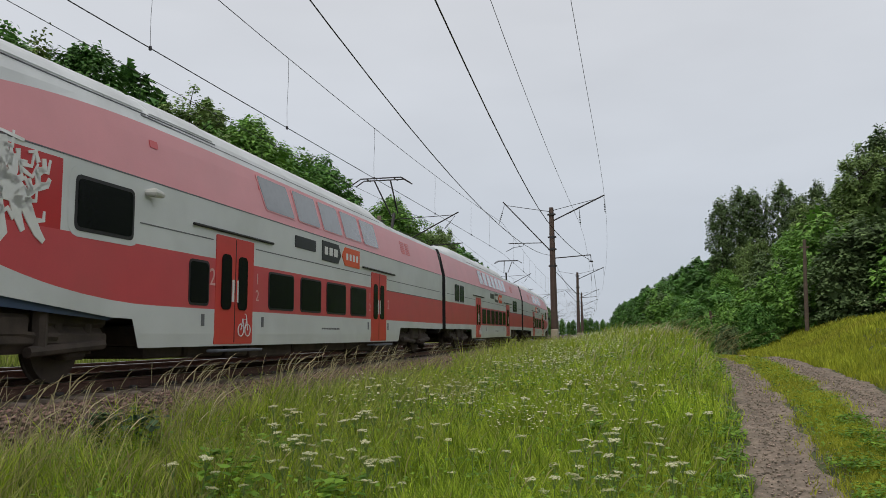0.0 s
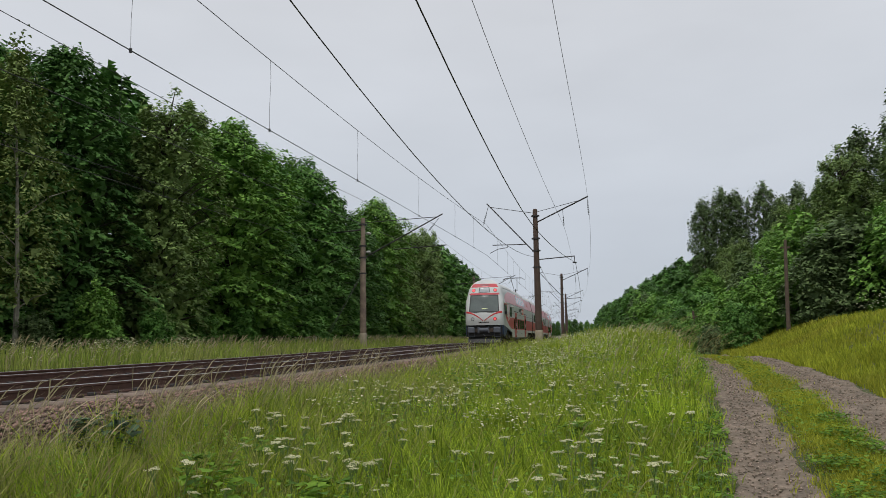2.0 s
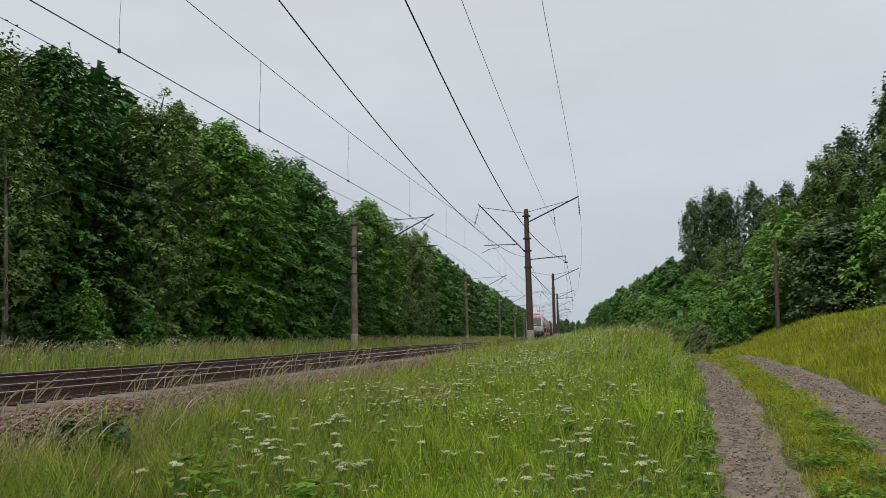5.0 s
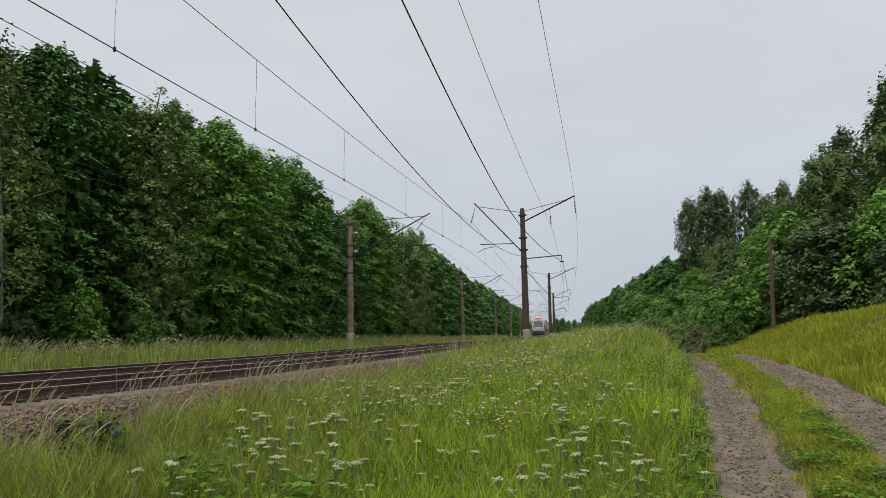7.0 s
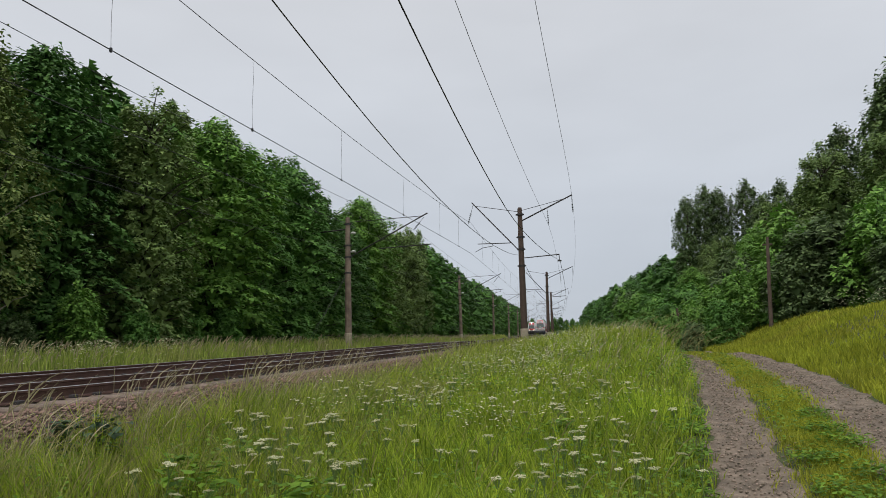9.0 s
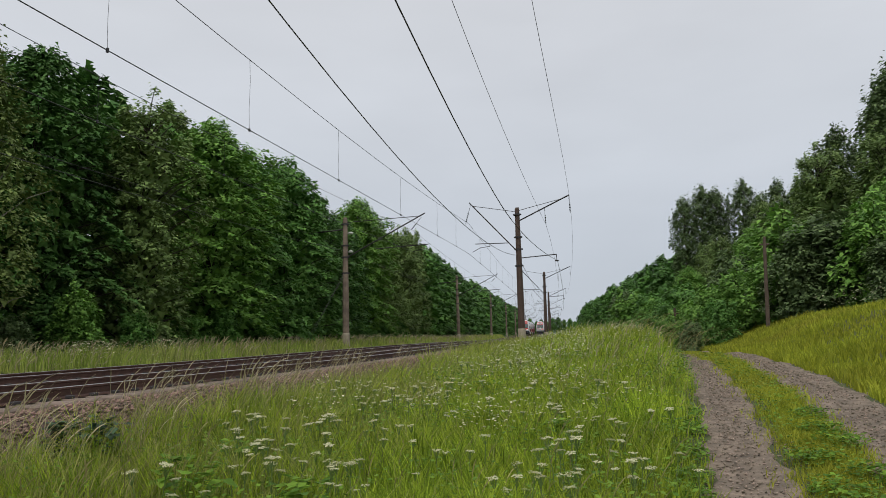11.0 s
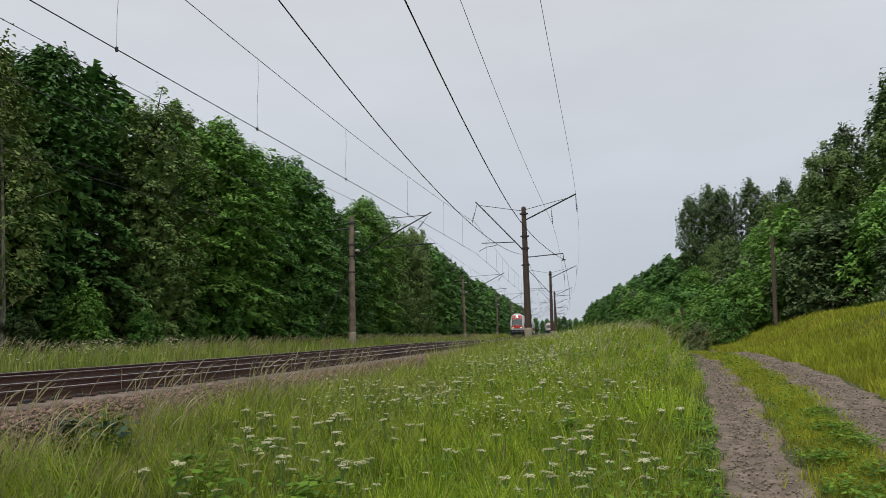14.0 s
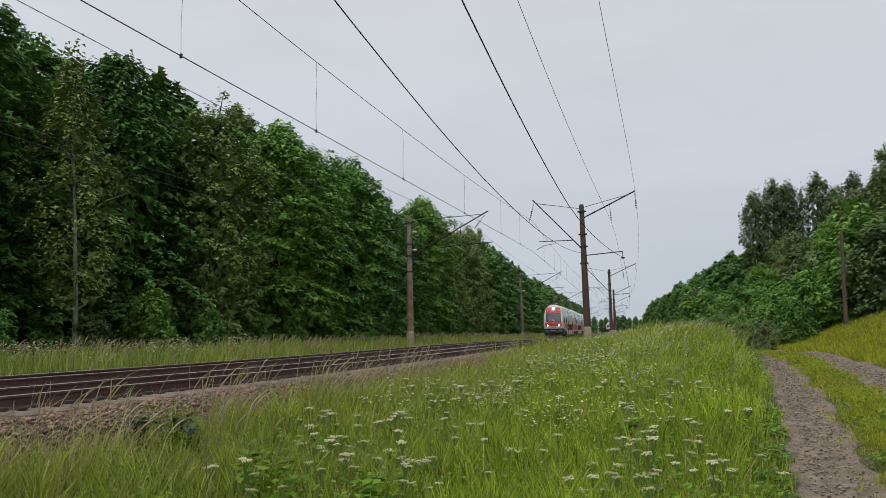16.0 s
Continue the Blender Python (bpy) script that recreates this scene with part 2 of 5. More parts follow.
# ---- mesh tools ----
class Build:
    """Collects faces of one mesh; each face has the number of its material."""

    def __init__(self):
        self.v, self.f, self.m = [], [], []

    def face(self, pts, m=0):
        n = len(self.v)
        self.v += [tuple(p) for p in pts]
        self.f.append(tuple(range(n, n + len(pts))))
        self.m.append(m)

    def add(self, verts, faces, m=0):
        n = len(self.v)
        self.v += [tuple(p) for p in verts]
        self.f += [tuple(i + n for i in f) for f in faces]
        self.m += [m] * len(faces)

    def grid(self, rows, m=0, closed=False):
        n, w = len(rows), len(rows[0])
        faces = []
        for i in range(n - 1):
            for j in range(w if closed else w - 1):
                k = (j + 1) % w
                faces.append((i * w + j, i * w + k, (i + 1) * w + k, (i + 1) * w + j))
        self.add([p for r in rows for p in r], faces, m)

    def box(self, c, s, m=0, b=0.0, turn=None):
        """A box with chamfered edges."""
        b = min(b, min(s) * 0.45)
        hx, hy, hz = (a / 2 for a in s)
        bm = bmesh.new()
        bmesh.ops.create_cube(bm, size=1.0)
        for v in bm.verts:
            v.co = Vector((v.co.x * 2 * hx, v.co.y * 2 * hy, v.co.z * 2 * hz))
        if b > 0:
            bmesh.ops.bevel(bm, geom=bm.edges[:], offset=b, segments=1, affect="EDGES")
        mtx = Matrix.Translation(c) @ (turn.to_4x4() if turn else Matrix())
        bm.verts.index_update()
        self.add([mtx @ v.co for v in bm.verts], [[v.index for v in f.verts] for f in bm.faces], m)
        bm.free()

    def tube(self, pts, r, n=6, m=0, caps=True):
        pts = [Vector(p) for p in pts]
        rings = []
        for i, p in enumerate(pts):
            d = (pts[min(i + 1, len(pts) - 1)] - pts[max(i - 1, 0)]).normalized()
            a = d.cross(Vector((0, 0, 1)) if abs(d.z) < 0.9 else Vector((0, 1, 0))).normalized()
            b = d.cross(a)
            q = r[i] if isinstance(r, (list, tuple)) else r
            rings.append([p + a * (q * math.cos(t)) + b * (q * math.sin(t)) for t in (2 * math.pi * k / n for k in range(n))])
        self.grid(rings, m, closed=True)
        if caps:
            self.face(rings[0][::-1], m)
            self.face(rings[-1], m)

    def disc(self, c, axis, r, depth, n=16, m=0):
        c, axis = Vector(c), Vector(axis).normalized()
        self.tube([c, c + axis * depth], r, n, m)

    def mesh(self, name, mats, smooth=False):
        me = bpy.data.meshes.new(name)
        me.from_pydata(self.v, [], self.f)
        for x in mats:
            me.materials.append(x)
        if len(mats) > 1:
            me.polygons.foreach_set("material_index", self.m)
        if smooth:
            me.polygons.foreach_set("use_smooth", [True] * len(self.f))
        me.update()
        return me


def part(name, b, material, parent=None, label="", smooth=False):
    mats = material if isinstance(material, list) else [material]
    ob = new(name, b.mesh(name, mats, smooth) if isinstance(b, Build) else b)
    if parent:
        ob.parent = parent
    if label:
        tagged(ob, label)
    return ob


def fast_mesh(name, verts, loops, sizes, material):
    """A mesh from arrays: loops of all faces, and the number of corners of each."""
    me = bpy.data.meshes.new(name)
    me.vertices.add(len(verts))
    me.vertices.foreach_set("co", np.asarray(verts, np.float32).ravel())
    me.loops.add(len(loops))
    me.loops.foreach_set("vertex_index", np.asarray(loops, np.int32))
    sizes = np.asarray(sizes, np.int32)
    me.polygons.add(len(sizes))
    me.polygons.foreach_set("loop_start", np.concatenate(([0], np.cumsum(sizes)[:-1])).astype(np.int32))
    me.polygons.foreach_set("loop_total", sizes)
    me.materials.append(material)
    me.update(calc_edges=True)
    me.validate()
    return me


# ---- the line of the railway ----
START_SLOPE, BEND, BEND_END, CLIMB = -0.0956, 0.000386, 150.0, 0.01467
NEAR_TRACK, FAR_TRACK = -8.44, -12.54


def line_x(y):
    c = np.clip(y, -80, BEND_END)
    return START_SLOPE * c - BEND * c * c / 2 + (START_SLOPE - BEND * BEND_END) * np.maximum(0, y - BEND_END)


def line_slope(y):
    return START_SLOPE - BEND * np.clip(y, -80, BEND_END)


def rail_z(y):
    y = np.asarray(y, float)
    ease = np.interp(y, [50, 66, 90, 108, 164, 225, 420], [0, 0.08, 0.27, 0.42, 0.5, 0.65, 1.0])
    return CLIMB * 8 * np.logaddexp(0, (y - 12) / 8) - ease - CLIMB * np.maximum(0, y - 420)


def at(o, y, z=0.0):
    """A point o metres beside the railway's line, z above its rails."""
    return Vector((float(line_x(y)) + o, float(y), float(rail_z(y)) + z))


PATH_Y = [-40, -5, 0, 8, 16, 25, 31, 40, 60, 90]
PATH_Z = [-1.8, -1.38, -1.28, -1.0, -0.55, -0.25, -0.12, -0.2, -0.4, 0.2]
RUT_O = [-2.6, 0.0, 0.5, 1.4, 2.3, 3.0, 3.2, 3.4, 4.0, 5.5]


def rut(y):
    return np.interp(y, PATH_Y, RUT_O)


def smooth(a, b, x):
    t = np.clip((x - a) / (b - a), 0, 1)
    return t * t * (3 - 2 * t)


def ground(o, y):
    """Height of the ground beside the railway."""
    o, y = np.asarray(o, float), np.asarray(y, float)
    base = rail_z(y)
    path = np.where(y < 90, np.interp(y, PATH_Y, PATH_Z), base - 0.9)
    verge = path + 0.05
    bank = 0.62 * smooth(12, 30, y) * np.exp(-((o - 0.6) / 2.6) ** 2) * (1 - 0.6 * smooth(45, 90, y))
    z = verge + bank * smooth(0.75, 0.0, (o - rut(y) + 1.3) / 2)
    mound = 1.68 * smooth(-0.3, 5.4, o - rut(y) - 2.4) * smooth(6, 28, y)
    z = z + mound + 0.05 * np.clip(o - 10, 0, 200) ** 0.8 + 2.4 * smooth(23, 38, o)
    toe = base - 0.62 + np.minimum(0, -0.2 * smooth(12, 2, y))
    z = toe + (z - toe) * smooth(-5.6, -2.4, o)
    left = base - 0.75 + 0.6 * smooth(-15.6, -17.3, o) + 0.2 * smooth(-19, -24, o) + 2.4 * smooth(-27, -42, o)
    z = np.where(o < -10, left, z)
    z = z + 0.05 * np.sin(o * 1.7 + y * 0.31) * np.sin(y * 0.9 - o * 0.6)
    return z


def on_ground(o, y, dz=0.0):
    return Vector((float(line_x(y)) + float(o), float(y), float(ground(o, y)) + dz))


# ---- ground, track bed, road ----
def build_ground():
    os_ = np.concatenate((-np.geomspace(900, 30, 12), np.arange(-28, -14, 1.0), [-13.8, -10, -7, -6.2, -5.6], np.arange(-5.0, 14, 0.5),
                          np.geomspace(14, 900, 16)))
    ys = np.concatenate(([-300, -120, -60, -40, -25], np.arange(-15, 60, 0.75), np.geomspace(60, 420, 40), [520, 700, 1000, 2000, 4000]))
    o, y = np.meshgrid(os_, ys)
    z = ground(o, y)
    v = np.stack((line_x(y) + o, y, z), -1).reshape(-1, 3)
    w, n = len(os_), len(ys)
    i = np.arange(n - 1)[:, None] * w + np.arange(w - 1)[None]
    loops = np.stack((i, i + 1, i + 1 + w, i + w), -1).reshape(-1)
    me = fast_mesh("ground", v, loops, np.full(loops.size // 4, 4), M["soil"])
    tagged(new("ground", me), "grassy railway verge and meadow ground", "ground", kind="structure")


def along(y0, y1):
    ys, y = [], y0
    while y < y1:
        ys.append(y)
        y += 1.2 if y < 60 else (4 if y < 150 else 10)
    return ys + [y1]


def build_bed():
    prof = [(-15.5, -0.85), (-14.75, -0.32), (-14.3, -0.24), (-10.6, -0.23), (-10.45, -0.25), (-8.4, -0.22), (-6.75, -0.24), (-6.35, -0.32), (-5.35, -0.95)]
    b = Build()
    b.grid([[at(o, y, z + 0.02 * math.sin(y * 3.1 + o * 5)) for o, z in prof] for y in along(-60, 420)])
    tagged(part("track_bed", b, M["ballast"]), "brown crushed-stone ballast bed of a double track", "ballast", kind="structure")


def build_track(name, centre, label):
    thing = tagged(new(name), label, "railway track", group="railway tracks", kind="structure")
    sect = [(-0.075, -0.17), (0.075, -0.17), (0.07, -0.155), (0.012, -0.13), (0.012, -0.045), (0.036, -0.035), (0.036, -0.006), (0.026, 0.0),
            (-0.026, 0.0), (-0.036, -0.006), (-0.036, -0.035), (-0.012, -0.045), (-0.012, -0.13), (-0.07, -0.155)]
    for s in (-0.78, 0.78):
        b = Build()
        ys = along(-60, 420)
        rings = [[at(centre + s + x, y, z) for x, z in sect] for y in ys]
        n = len(sect)
        faces, ms = [], []
        for i in range(len(ys) - 1):
            for j in range(n):
                k = (j + 1) % n
                faces.append((i * n + j, i * n + k, (i + 1) * n + k, (i + 1) * n + j))
                ms.append(1 if j in (6, 7, 8) else 0)
        b.v, b.f, b.m = [p for r in rings for p in r], faces, ms
        part("rail", b, [M["rail_side"], M["rail_head"]], thing)
    s = Build()
    for x in (-0.95, 0.95):
        s.box((x, 0, -0.235), (0.8, 0.26, 0.13), 0, 0.03)
    s.box((0, 0, -0.235), (1.2, 0.22, 0.09), 0, 0.03)
    for x in (-0.78, 0.78):
        for d in (-0.12, 0.12):
            s.box((x + d, 0, -0.145), (0.07, 0.14, 0.05), 1, 0.01)
    me = s.mesh("sleeper", [M["sleeper"], M["steel"]])
    y = -14.0
    while y < 66:
        ob = part("sleeper", me, None, thing)
        ob.matrix_basis = Matrix.Translation(at(centre, y)) @ pose(0, 0, 0, 0, 0, -math.degrees(math.atan(float(line_slope(y)))))
        y += 0.545
    far = Build()
    while y < 200:
        far.box(at(centre, y, -0.21), (2.7, 0.26, 0.12))
        y += 0.545
    tagged(part("far_sleepers", far, M["sleeper"], thing), kind="stuff")


def build_stones():
    rng = np.random.default_rng(5)
    oct_v = np.array([(1, 0, 0), (-1, 0, 0), (0, 1, 0), (0, -1, 0), (0, 0, 1), (0, 0, -1)], float)
    oct_f = np.array([(0, 2, 4), (2, 1, 4), (1, 3, 4), (3, 0, 4), (2, 0, 5), (1, 2, 5), (3, 1, 5), (0, 3, 5)])

    def scatter(name, o, y, z, size, material, label):
        n = len(o)
        jit = oct_v[None] * (1 + rng.uniform(-0.35, 0.35, (n, 6, 3)))
        ang = rng.uniform(0, 6.28, n)
        c, s = np.cos(ang), np.sin(ang)
        p = jit * size[:, None, None] * rng.uniform(0.6, 1.2, (n, 1, 3))
        x2 = p[..., 0] * c[:, None] - p[..., 1] * s[:, None] + 0.3 * p[..., 2]
        y2 = p[..., 0] * s[:, None] + p[..., 1] * c[:, None]
        v = np.stack((x2 + (line_x(y) + o)[:, None], y2 + y[:, None], p[..., 2] * 0.55 + z[:, None]), -1)
        loops = (oct_f[None] + (np.arange(n) * 6)[:, None, None]).reshape(-1)
        me = fast_mesh(name, v.reshape(-1, 3), loops, np.full(n * 8, 3), material)
        tagged(new(name, me), label, "stones", kind="stuff")

    n = 20000
    y = 4 + 66 * rng.random(n) ** 1.7
    o = rng.uniform(-7.5, -5.0, n)
    z = rail_z(y) + np.interp(o, [-7.5, -6.75, -6.35, -5.35, -5.0], [-0.22, -0.22, -0.3, -0.93, -1.1])
    scatter("ballast_stones", o, y, z, rng.uniform(0.018, 0.045, n) * (1 + y / 60), M["stone"], "loose brown ballast stones along the near rail")
    n = 3000
    y = 4 + 60 * rng.random(n) ** 1.7
    o = np.where(rng.random(n) < 0.5, rng.uniform(-9.1, -7.9, n), rng.uniform(-11.6, -9.4, n))
    scatter("ballast_stones", o, y, rail_z(y) - 0.22, rng.uniform(0.025, 0.05, n) * (1 + y / 60), M["stone"], "loose brown ballast stones between the rails")
    n = 9000
    y = 4 + 30 * rng.random(n) ** 1.6
    side = rng.random(n) < 0.5
    o = rut(y) + np.where(side, 0, 1.85) + rng.normal(0, 0.3, n)
    scatter("road_pebbles", o, y, ground(o, y) + 0.022, rng.uniform(0.008, 0.021, n) * (1 + y / 40), M["pebble"], "small grey pebbles in the wheel ruts")


def build_road():
    rng = random.Random(3)
    for off, w in ((0.0, 0.47), (1.85, 0.62)):
        b = Build()
        rows = []
        y = -12.0
        while y < 80:
            e1, e2 = (0.07 * math.sin(y * 2.3 + off) + rng.uniform(-0.09, 0.09) for _ in range(2))
            c = float(rut(y)) + off
            rows.append([on_ground(c + q * w + (e1 if q < 0 else e2) * abs(q), y, 0.035 - 0.03 * (1 - q * q) - (0.06 if abs(q) == 1 else 0))
                         for q in (-1, -0.8, -0.4, 0, 0.4, 0.8, 1)])
            y += 0.3 if y < 40 else 1.0
        b.grid(rows)
        tagged(part("wheel_rut", b, M["gravel"], smooth=True), "grey-brown gravel wheel rut of a dirt road", "dirt road", group="wheel ruts", kind="structure")


build_ground()
build_bed()
build_track("near_railway_track", NEAR_TRACK, "rusty broad-gauge rails on concrete sleepers, nearer track")
build_track("far_railway_track", FAR_TRACK, "rusty broad-gauge rails on concrete sleepers, farther track")
build_road()
build_stones()


# ---- overhead line ----
RIGHT_MASTS = [-2.8 + 56.2 * i for i in range(8)]
LEFT_MASTS = [-3.7 + 56.1 * i for i in range(8)]
RIGHT_O, LEFT_O = -4.87, -17.3


def aside(y):
    """How far the near masts and their cables stand off the line's even run."""
    return float(0.27 * smooth(14, 53, y) * (1 - smooth(54, 108, y)))


def string_of_discs(b, p, q, r=0.075, count=5):
    p, q = Vector(p), Vector(q)
    b.tube([p, q], 0.016, 5)
    for k in range(count):
        c = p.lerp(q, 0.45 + 0.5 * k / count)
        b.tube([c, c + (q - p).normalized() * 0.05], [r, r * 0.5], 8)


def mast_shaft(thing, height, material, foot):
    b = Build()
    n = 12
    b.tube([(0, 0, foot), (0, 0, 3), (0, 0, height - 0.1), (0, 0, height)], [0.245, 0.23, 0.16, 0.135], n)
    part("shaft", b, material, thing, smooth=False)
    w = Build()
    w.tube([(0, 0, foot), (0, 0, 0.85), (0, 0, 0.9)], [0.275, 0.268, 0.245], n)
    part("painted_foot", w, M["limewash"], thing, "flaking limewashed foot of the mast")
    for z in (height - 0.55, 7.15, 6.3, 5.15):
        c = Build()
        c.tube([(0, 0, z), (0, 0, z + 0.12)], 0.225, n)
        c.box((0.23, 0, z + 0.06), (0.12, 0.12, 0.1), 0, 0.01)
        c.box((-0.23, 0, z + 0.06), (0.12, 0.12, 0.1), 0, 0.01)
        part("clamp", c, M["steel"], thing)


def right_mast():
    thing = tagged(new("catenary_mast"), "dark tarred concrete catenary mast with brackets on both sides", "catenary mast", group="catenary masts beside the near track")
    mast_shaft(thing, 9.28, M["mast_dark"], -1.4)
    s = RIGHT_O
    b = Build()
    b.tube([(0, 0, 6.12), (-8.3 - s, 0, 9.9)], 0.045)
    part("bracket", b, M["steel"], thing)
    b = Build()
    b.tube([(0, 0, 8.98), (-8.0 - s, 0, 9.62)], 0.022)
    part("tie_rod", b, M["steel"], thing)
    b = Build()
    string_of_discs(b, (-8.2 - s, 0, 9.72), (-8.6 - s, 0, 8.38))
    part("insulator", b, M["insulator"], thing)
    b = Build()
    b.tube([(-5.6 - s, 0, 6.85), (-7.95 - s, 0, 6.92)], 0.032)
    part("registration_arm", b, M["steel"], thing)
    b = Build()
    b.tube([(-6.9 - s, 0, 6.9), (-6.9 - s, 0, 6.7), (-7.6 - s, 0, 6.62), (-8.14 - s, 0, 6.36)], 0.022)
    part("steady_arm", b, M["steel"], thing)
    b = Build()
    b.tube([(0, 0, 8.3), (-1.2 - s, 0, 9.9)], 0.05)
    part("bracket", b, M["steel"], thing)
    b = Build()
    b.tube([(0, 0, 9.05), (-1.5 - s, 0, 9.72)], 0.02)
    part("tie_rod", b, M["steel"], thing)
    for o, z0, z1 in ((-2.95, 9.1, 7.95), (-1.25, 9.78, 8.62)):
        b = Build()
        string_of_discs(b, (o - s, 0, z0), (o - s + 0.06, 0, z1), 0.055)
        part("insulator", b, M["insulator"], thing)
    b = Build()
    b.tube([(0, 0, 5.74), (-2.25 - s, 0, 5.86)], 0.038)
    b.tube([(-2.27 - s, 0, 5.86), (-2.25 - s, 0, 5.45)], 0.025)
    b.box((-2.25 - s, 0, 5.42), (0.26, 0.1, 0.09), 0, 0.02)
    part("cable_arm", b, M["steel"], thing)
    return thing


def left_mast():
    thing = tagged(new("catenary_mast"), "grey weathered concrete catenary mast with a long bracket", "catenary mast", group="catenary masts beside the far track")
    mast_shaft(thing, 9.28, M["mast"], -0.9)
    s = LEFT_O
    b = Build()
    b.tube([(0, 0, 6.3), (-11.2 - s, 0, 9.2)], 0.045)
    part("bracket", b, M["steel"], thing)
    b = Build()
    b.tube([(0, 0, 8.92), (-11.5 - s, 0, 9.02)], 0.026)
    part("tie_rod", b, M["steel"], thing)
    b = Build()
    string_of_discs(b, (-11.45 - s, 0, 8.95), (-12.25 - s, 0, 8.03))
    part("insulator", b, M["insulator"], thing)
    b = Build()
    b.tube([(-14.9 - s, 0, 6.86), (-10.95 - s, 0, 6.98)], 0.034)
    part("registration_arm", b, M["steel"], thing)
    b = Build()
    b.tube([(-11.3 - s, 0, 6.95), (-11.3 - s, 0, 6.66), (-12.1 - s, 0, 6.52)], 0.022)
    part("steady_arm", b, M["steel"], thing)
    b = Build()
    b.tube([(0, 0, 8.42), (-2.75, 0, 8.28)], 0.055)
    part("feeder_arm", b, M["steel"], thing)
    for z in (8.1, 6.75):
        b = Build()
        b.tube([(0.2, 0, z), (0.62, 0, z + 0.05)], 0.02)
        b.tube([(0.42, 0, z - 0.06), (0.42, 0, z + 0.02), (0.42, 0, z + 0.1)], [0.16, 0.2, 0.09], 10)
        part("insulator", b, M["ceramic"], thing, "pale ceramic insulator")
    return thing


def place_masts(thing, os_, ys, skew):
    for i, y in enumerate(ys):
        m = Matrix.Translation(at(os_ + (aside(y) if os_ == RIGHT_O else 0), y)) @ pose(0, 0, 0, 0, skew[i % len(skew)], 0)
        if i == 0:
            thing.matrix_basis = m
        else:
            copy_thing(thing, m)


place_masts(right_mast(), RIGHT_O, RIGHT_MASTS, [0.0, -0.35, 0.2, 0.4])
place_masts(left_mast(), LEFT_O, LEFT_MASTS, [0.0, 0.0, -0.7, 0.3])


def span(ys, o, z, sag, steps=10):
    """Points of a cable that hangs from mast to mast."""
    pts = []
    for i in range(len(ys) - 1):
        for k in range(steps):
            t = k / steps
            y = ys[i] + (ys[i + 1] - ys[i]) * t
            pts.append(at(o + (aside(y) if ys[0] == RIGHT_MASTS[1] else 0), y, z - sag * 4 * t * (1 - t)))
    return pts + [at(o, ys[-1], z)]


def contact_line(ys, o_mast, z_contact, z_mess, sag, label):
    thing = tagged(new("overhead_contact_line"), label, "overhead wire", group="contact lines over the tracks")

    def oz(y):
        i = min(max(int((y - ys[0]) // (ys[1] - ys[0])), 0), len(ys) - 2)
        t = (y - ys[i]) / (ys[i + 1] - ys[i])
        zig = 0.28 if i % 2 == 0 else -0.28
        return o_mast + zig * (2 * t - 1), t

    c, m = [], []
    y = ys[0]
    while y <= ys[-1] + 0.01:
        o, t = oz(y)
        dip = 0.36 * (1 - t) if y < ys[1] and z_contact < 6.4 else 0.0
        c.append(at(o, y, z_contact - dip - 0.16 * 4 * t * (1 - t) * (dip == 0)))
        m.append(at(o, y, z_mess - sag * 4 * t * (1 - t)))
        y += (ys[1] - ys[0]) / 12
    for name, pts, r in (("contact_wire", c, 0.011), ("messenger_wire", m, 0.0095)):
        b = Build()
        b.tube(pts, r, 5)
        part(name, b, M["wire"], thing)
    for i in range(min(5, len(ys) - 1)):
        for t in (0.115, 0.255, 0.36, 0.485, 0.64, 0.79, 0.9):
            y = ys[i] + t * (ys[1] - ys[0])
            o, _ = oz(y)
            zc, zm = z_contact - (0.36 * (1 - t) if i == 0 and z_contact < 6.4 else 0.16 * 4 * t * (1 - t)), z_mess - sag * 4 * t * (1 - t)
            b = Build()
            top, low = at(o, y, zm), at(o, y, zc)
            b.tube([top, top.lerp(low, 0.3) + Vector((0.012, 0.01, 0)), top.lerp(low, 0.7) - Vector((0.012, 0, 0)), low], 0.005, 4)
            b.box(low, (0.05, 0.05, 0.09), 0, 0.01)
            part("dropper", b, M["wire"], thing)


contact_line(RIGHT_MASTS, -8.42, 6.2, 8.38, 0.6, "contact and messenger wires with droppers over the near track")
contact_line(LEFT_MASTS, -12.4, 6.5, 8.03, 0.5, "contact and messenger wires with droppers over the far track")


def cable(label, pts, r):
    b = Build()
    b.tube(pts, r, 5)
    tagged(part("overhead_cable", b, M["wire"]), label, "overhead wire", group="cables on the masts")


def quad(a, b, c):
    k = np.polyfit([a[0], b[0], c[0]], [a[1], b[1], c[1]], 2)
    return lambda y: float(np.polyval(k, y))


f3 = quad((11, 6.08), (29.4, 4.98), (53.4, 5.95))
cable("slack dark feeder cable tied to the mast shafts", [at(-5.0 + aside(y), y, f3(y)) for y in np.linspace(-2.8, 53.4, 24)] + span(RIGHT_MASTS[1:], -5.0, 5.95, 0.9)[1:], 0.013)
f4 = quad((11.7, 6.08), (18.6, 5.44), (53.4, 5.45))
cable("thick dark cable hung from the low mast arms", [at(-3.0 + 0.75 * smooth(25, 53, y) + aside(y), y, f4(y)) for y in np.linspace(-2.8, 53.4, 24)] + span(RIGHT_MASTS[1:], -2.25, 5.45, 0.8)[1:], 0.0145)
f5 = quad((16.8, 8.36), (28.4, 7.83), (53.4, 7.95))
cable("thin line wire hung from the mast bracket", [at(-2.95 + aside(y), y, f5(y)) for y in np.linspace(-2.8, 53.4, 24)] + span(RIGHT_MASTS[1:], -2.9, 7.95, 0.5)[1:], 0.008)
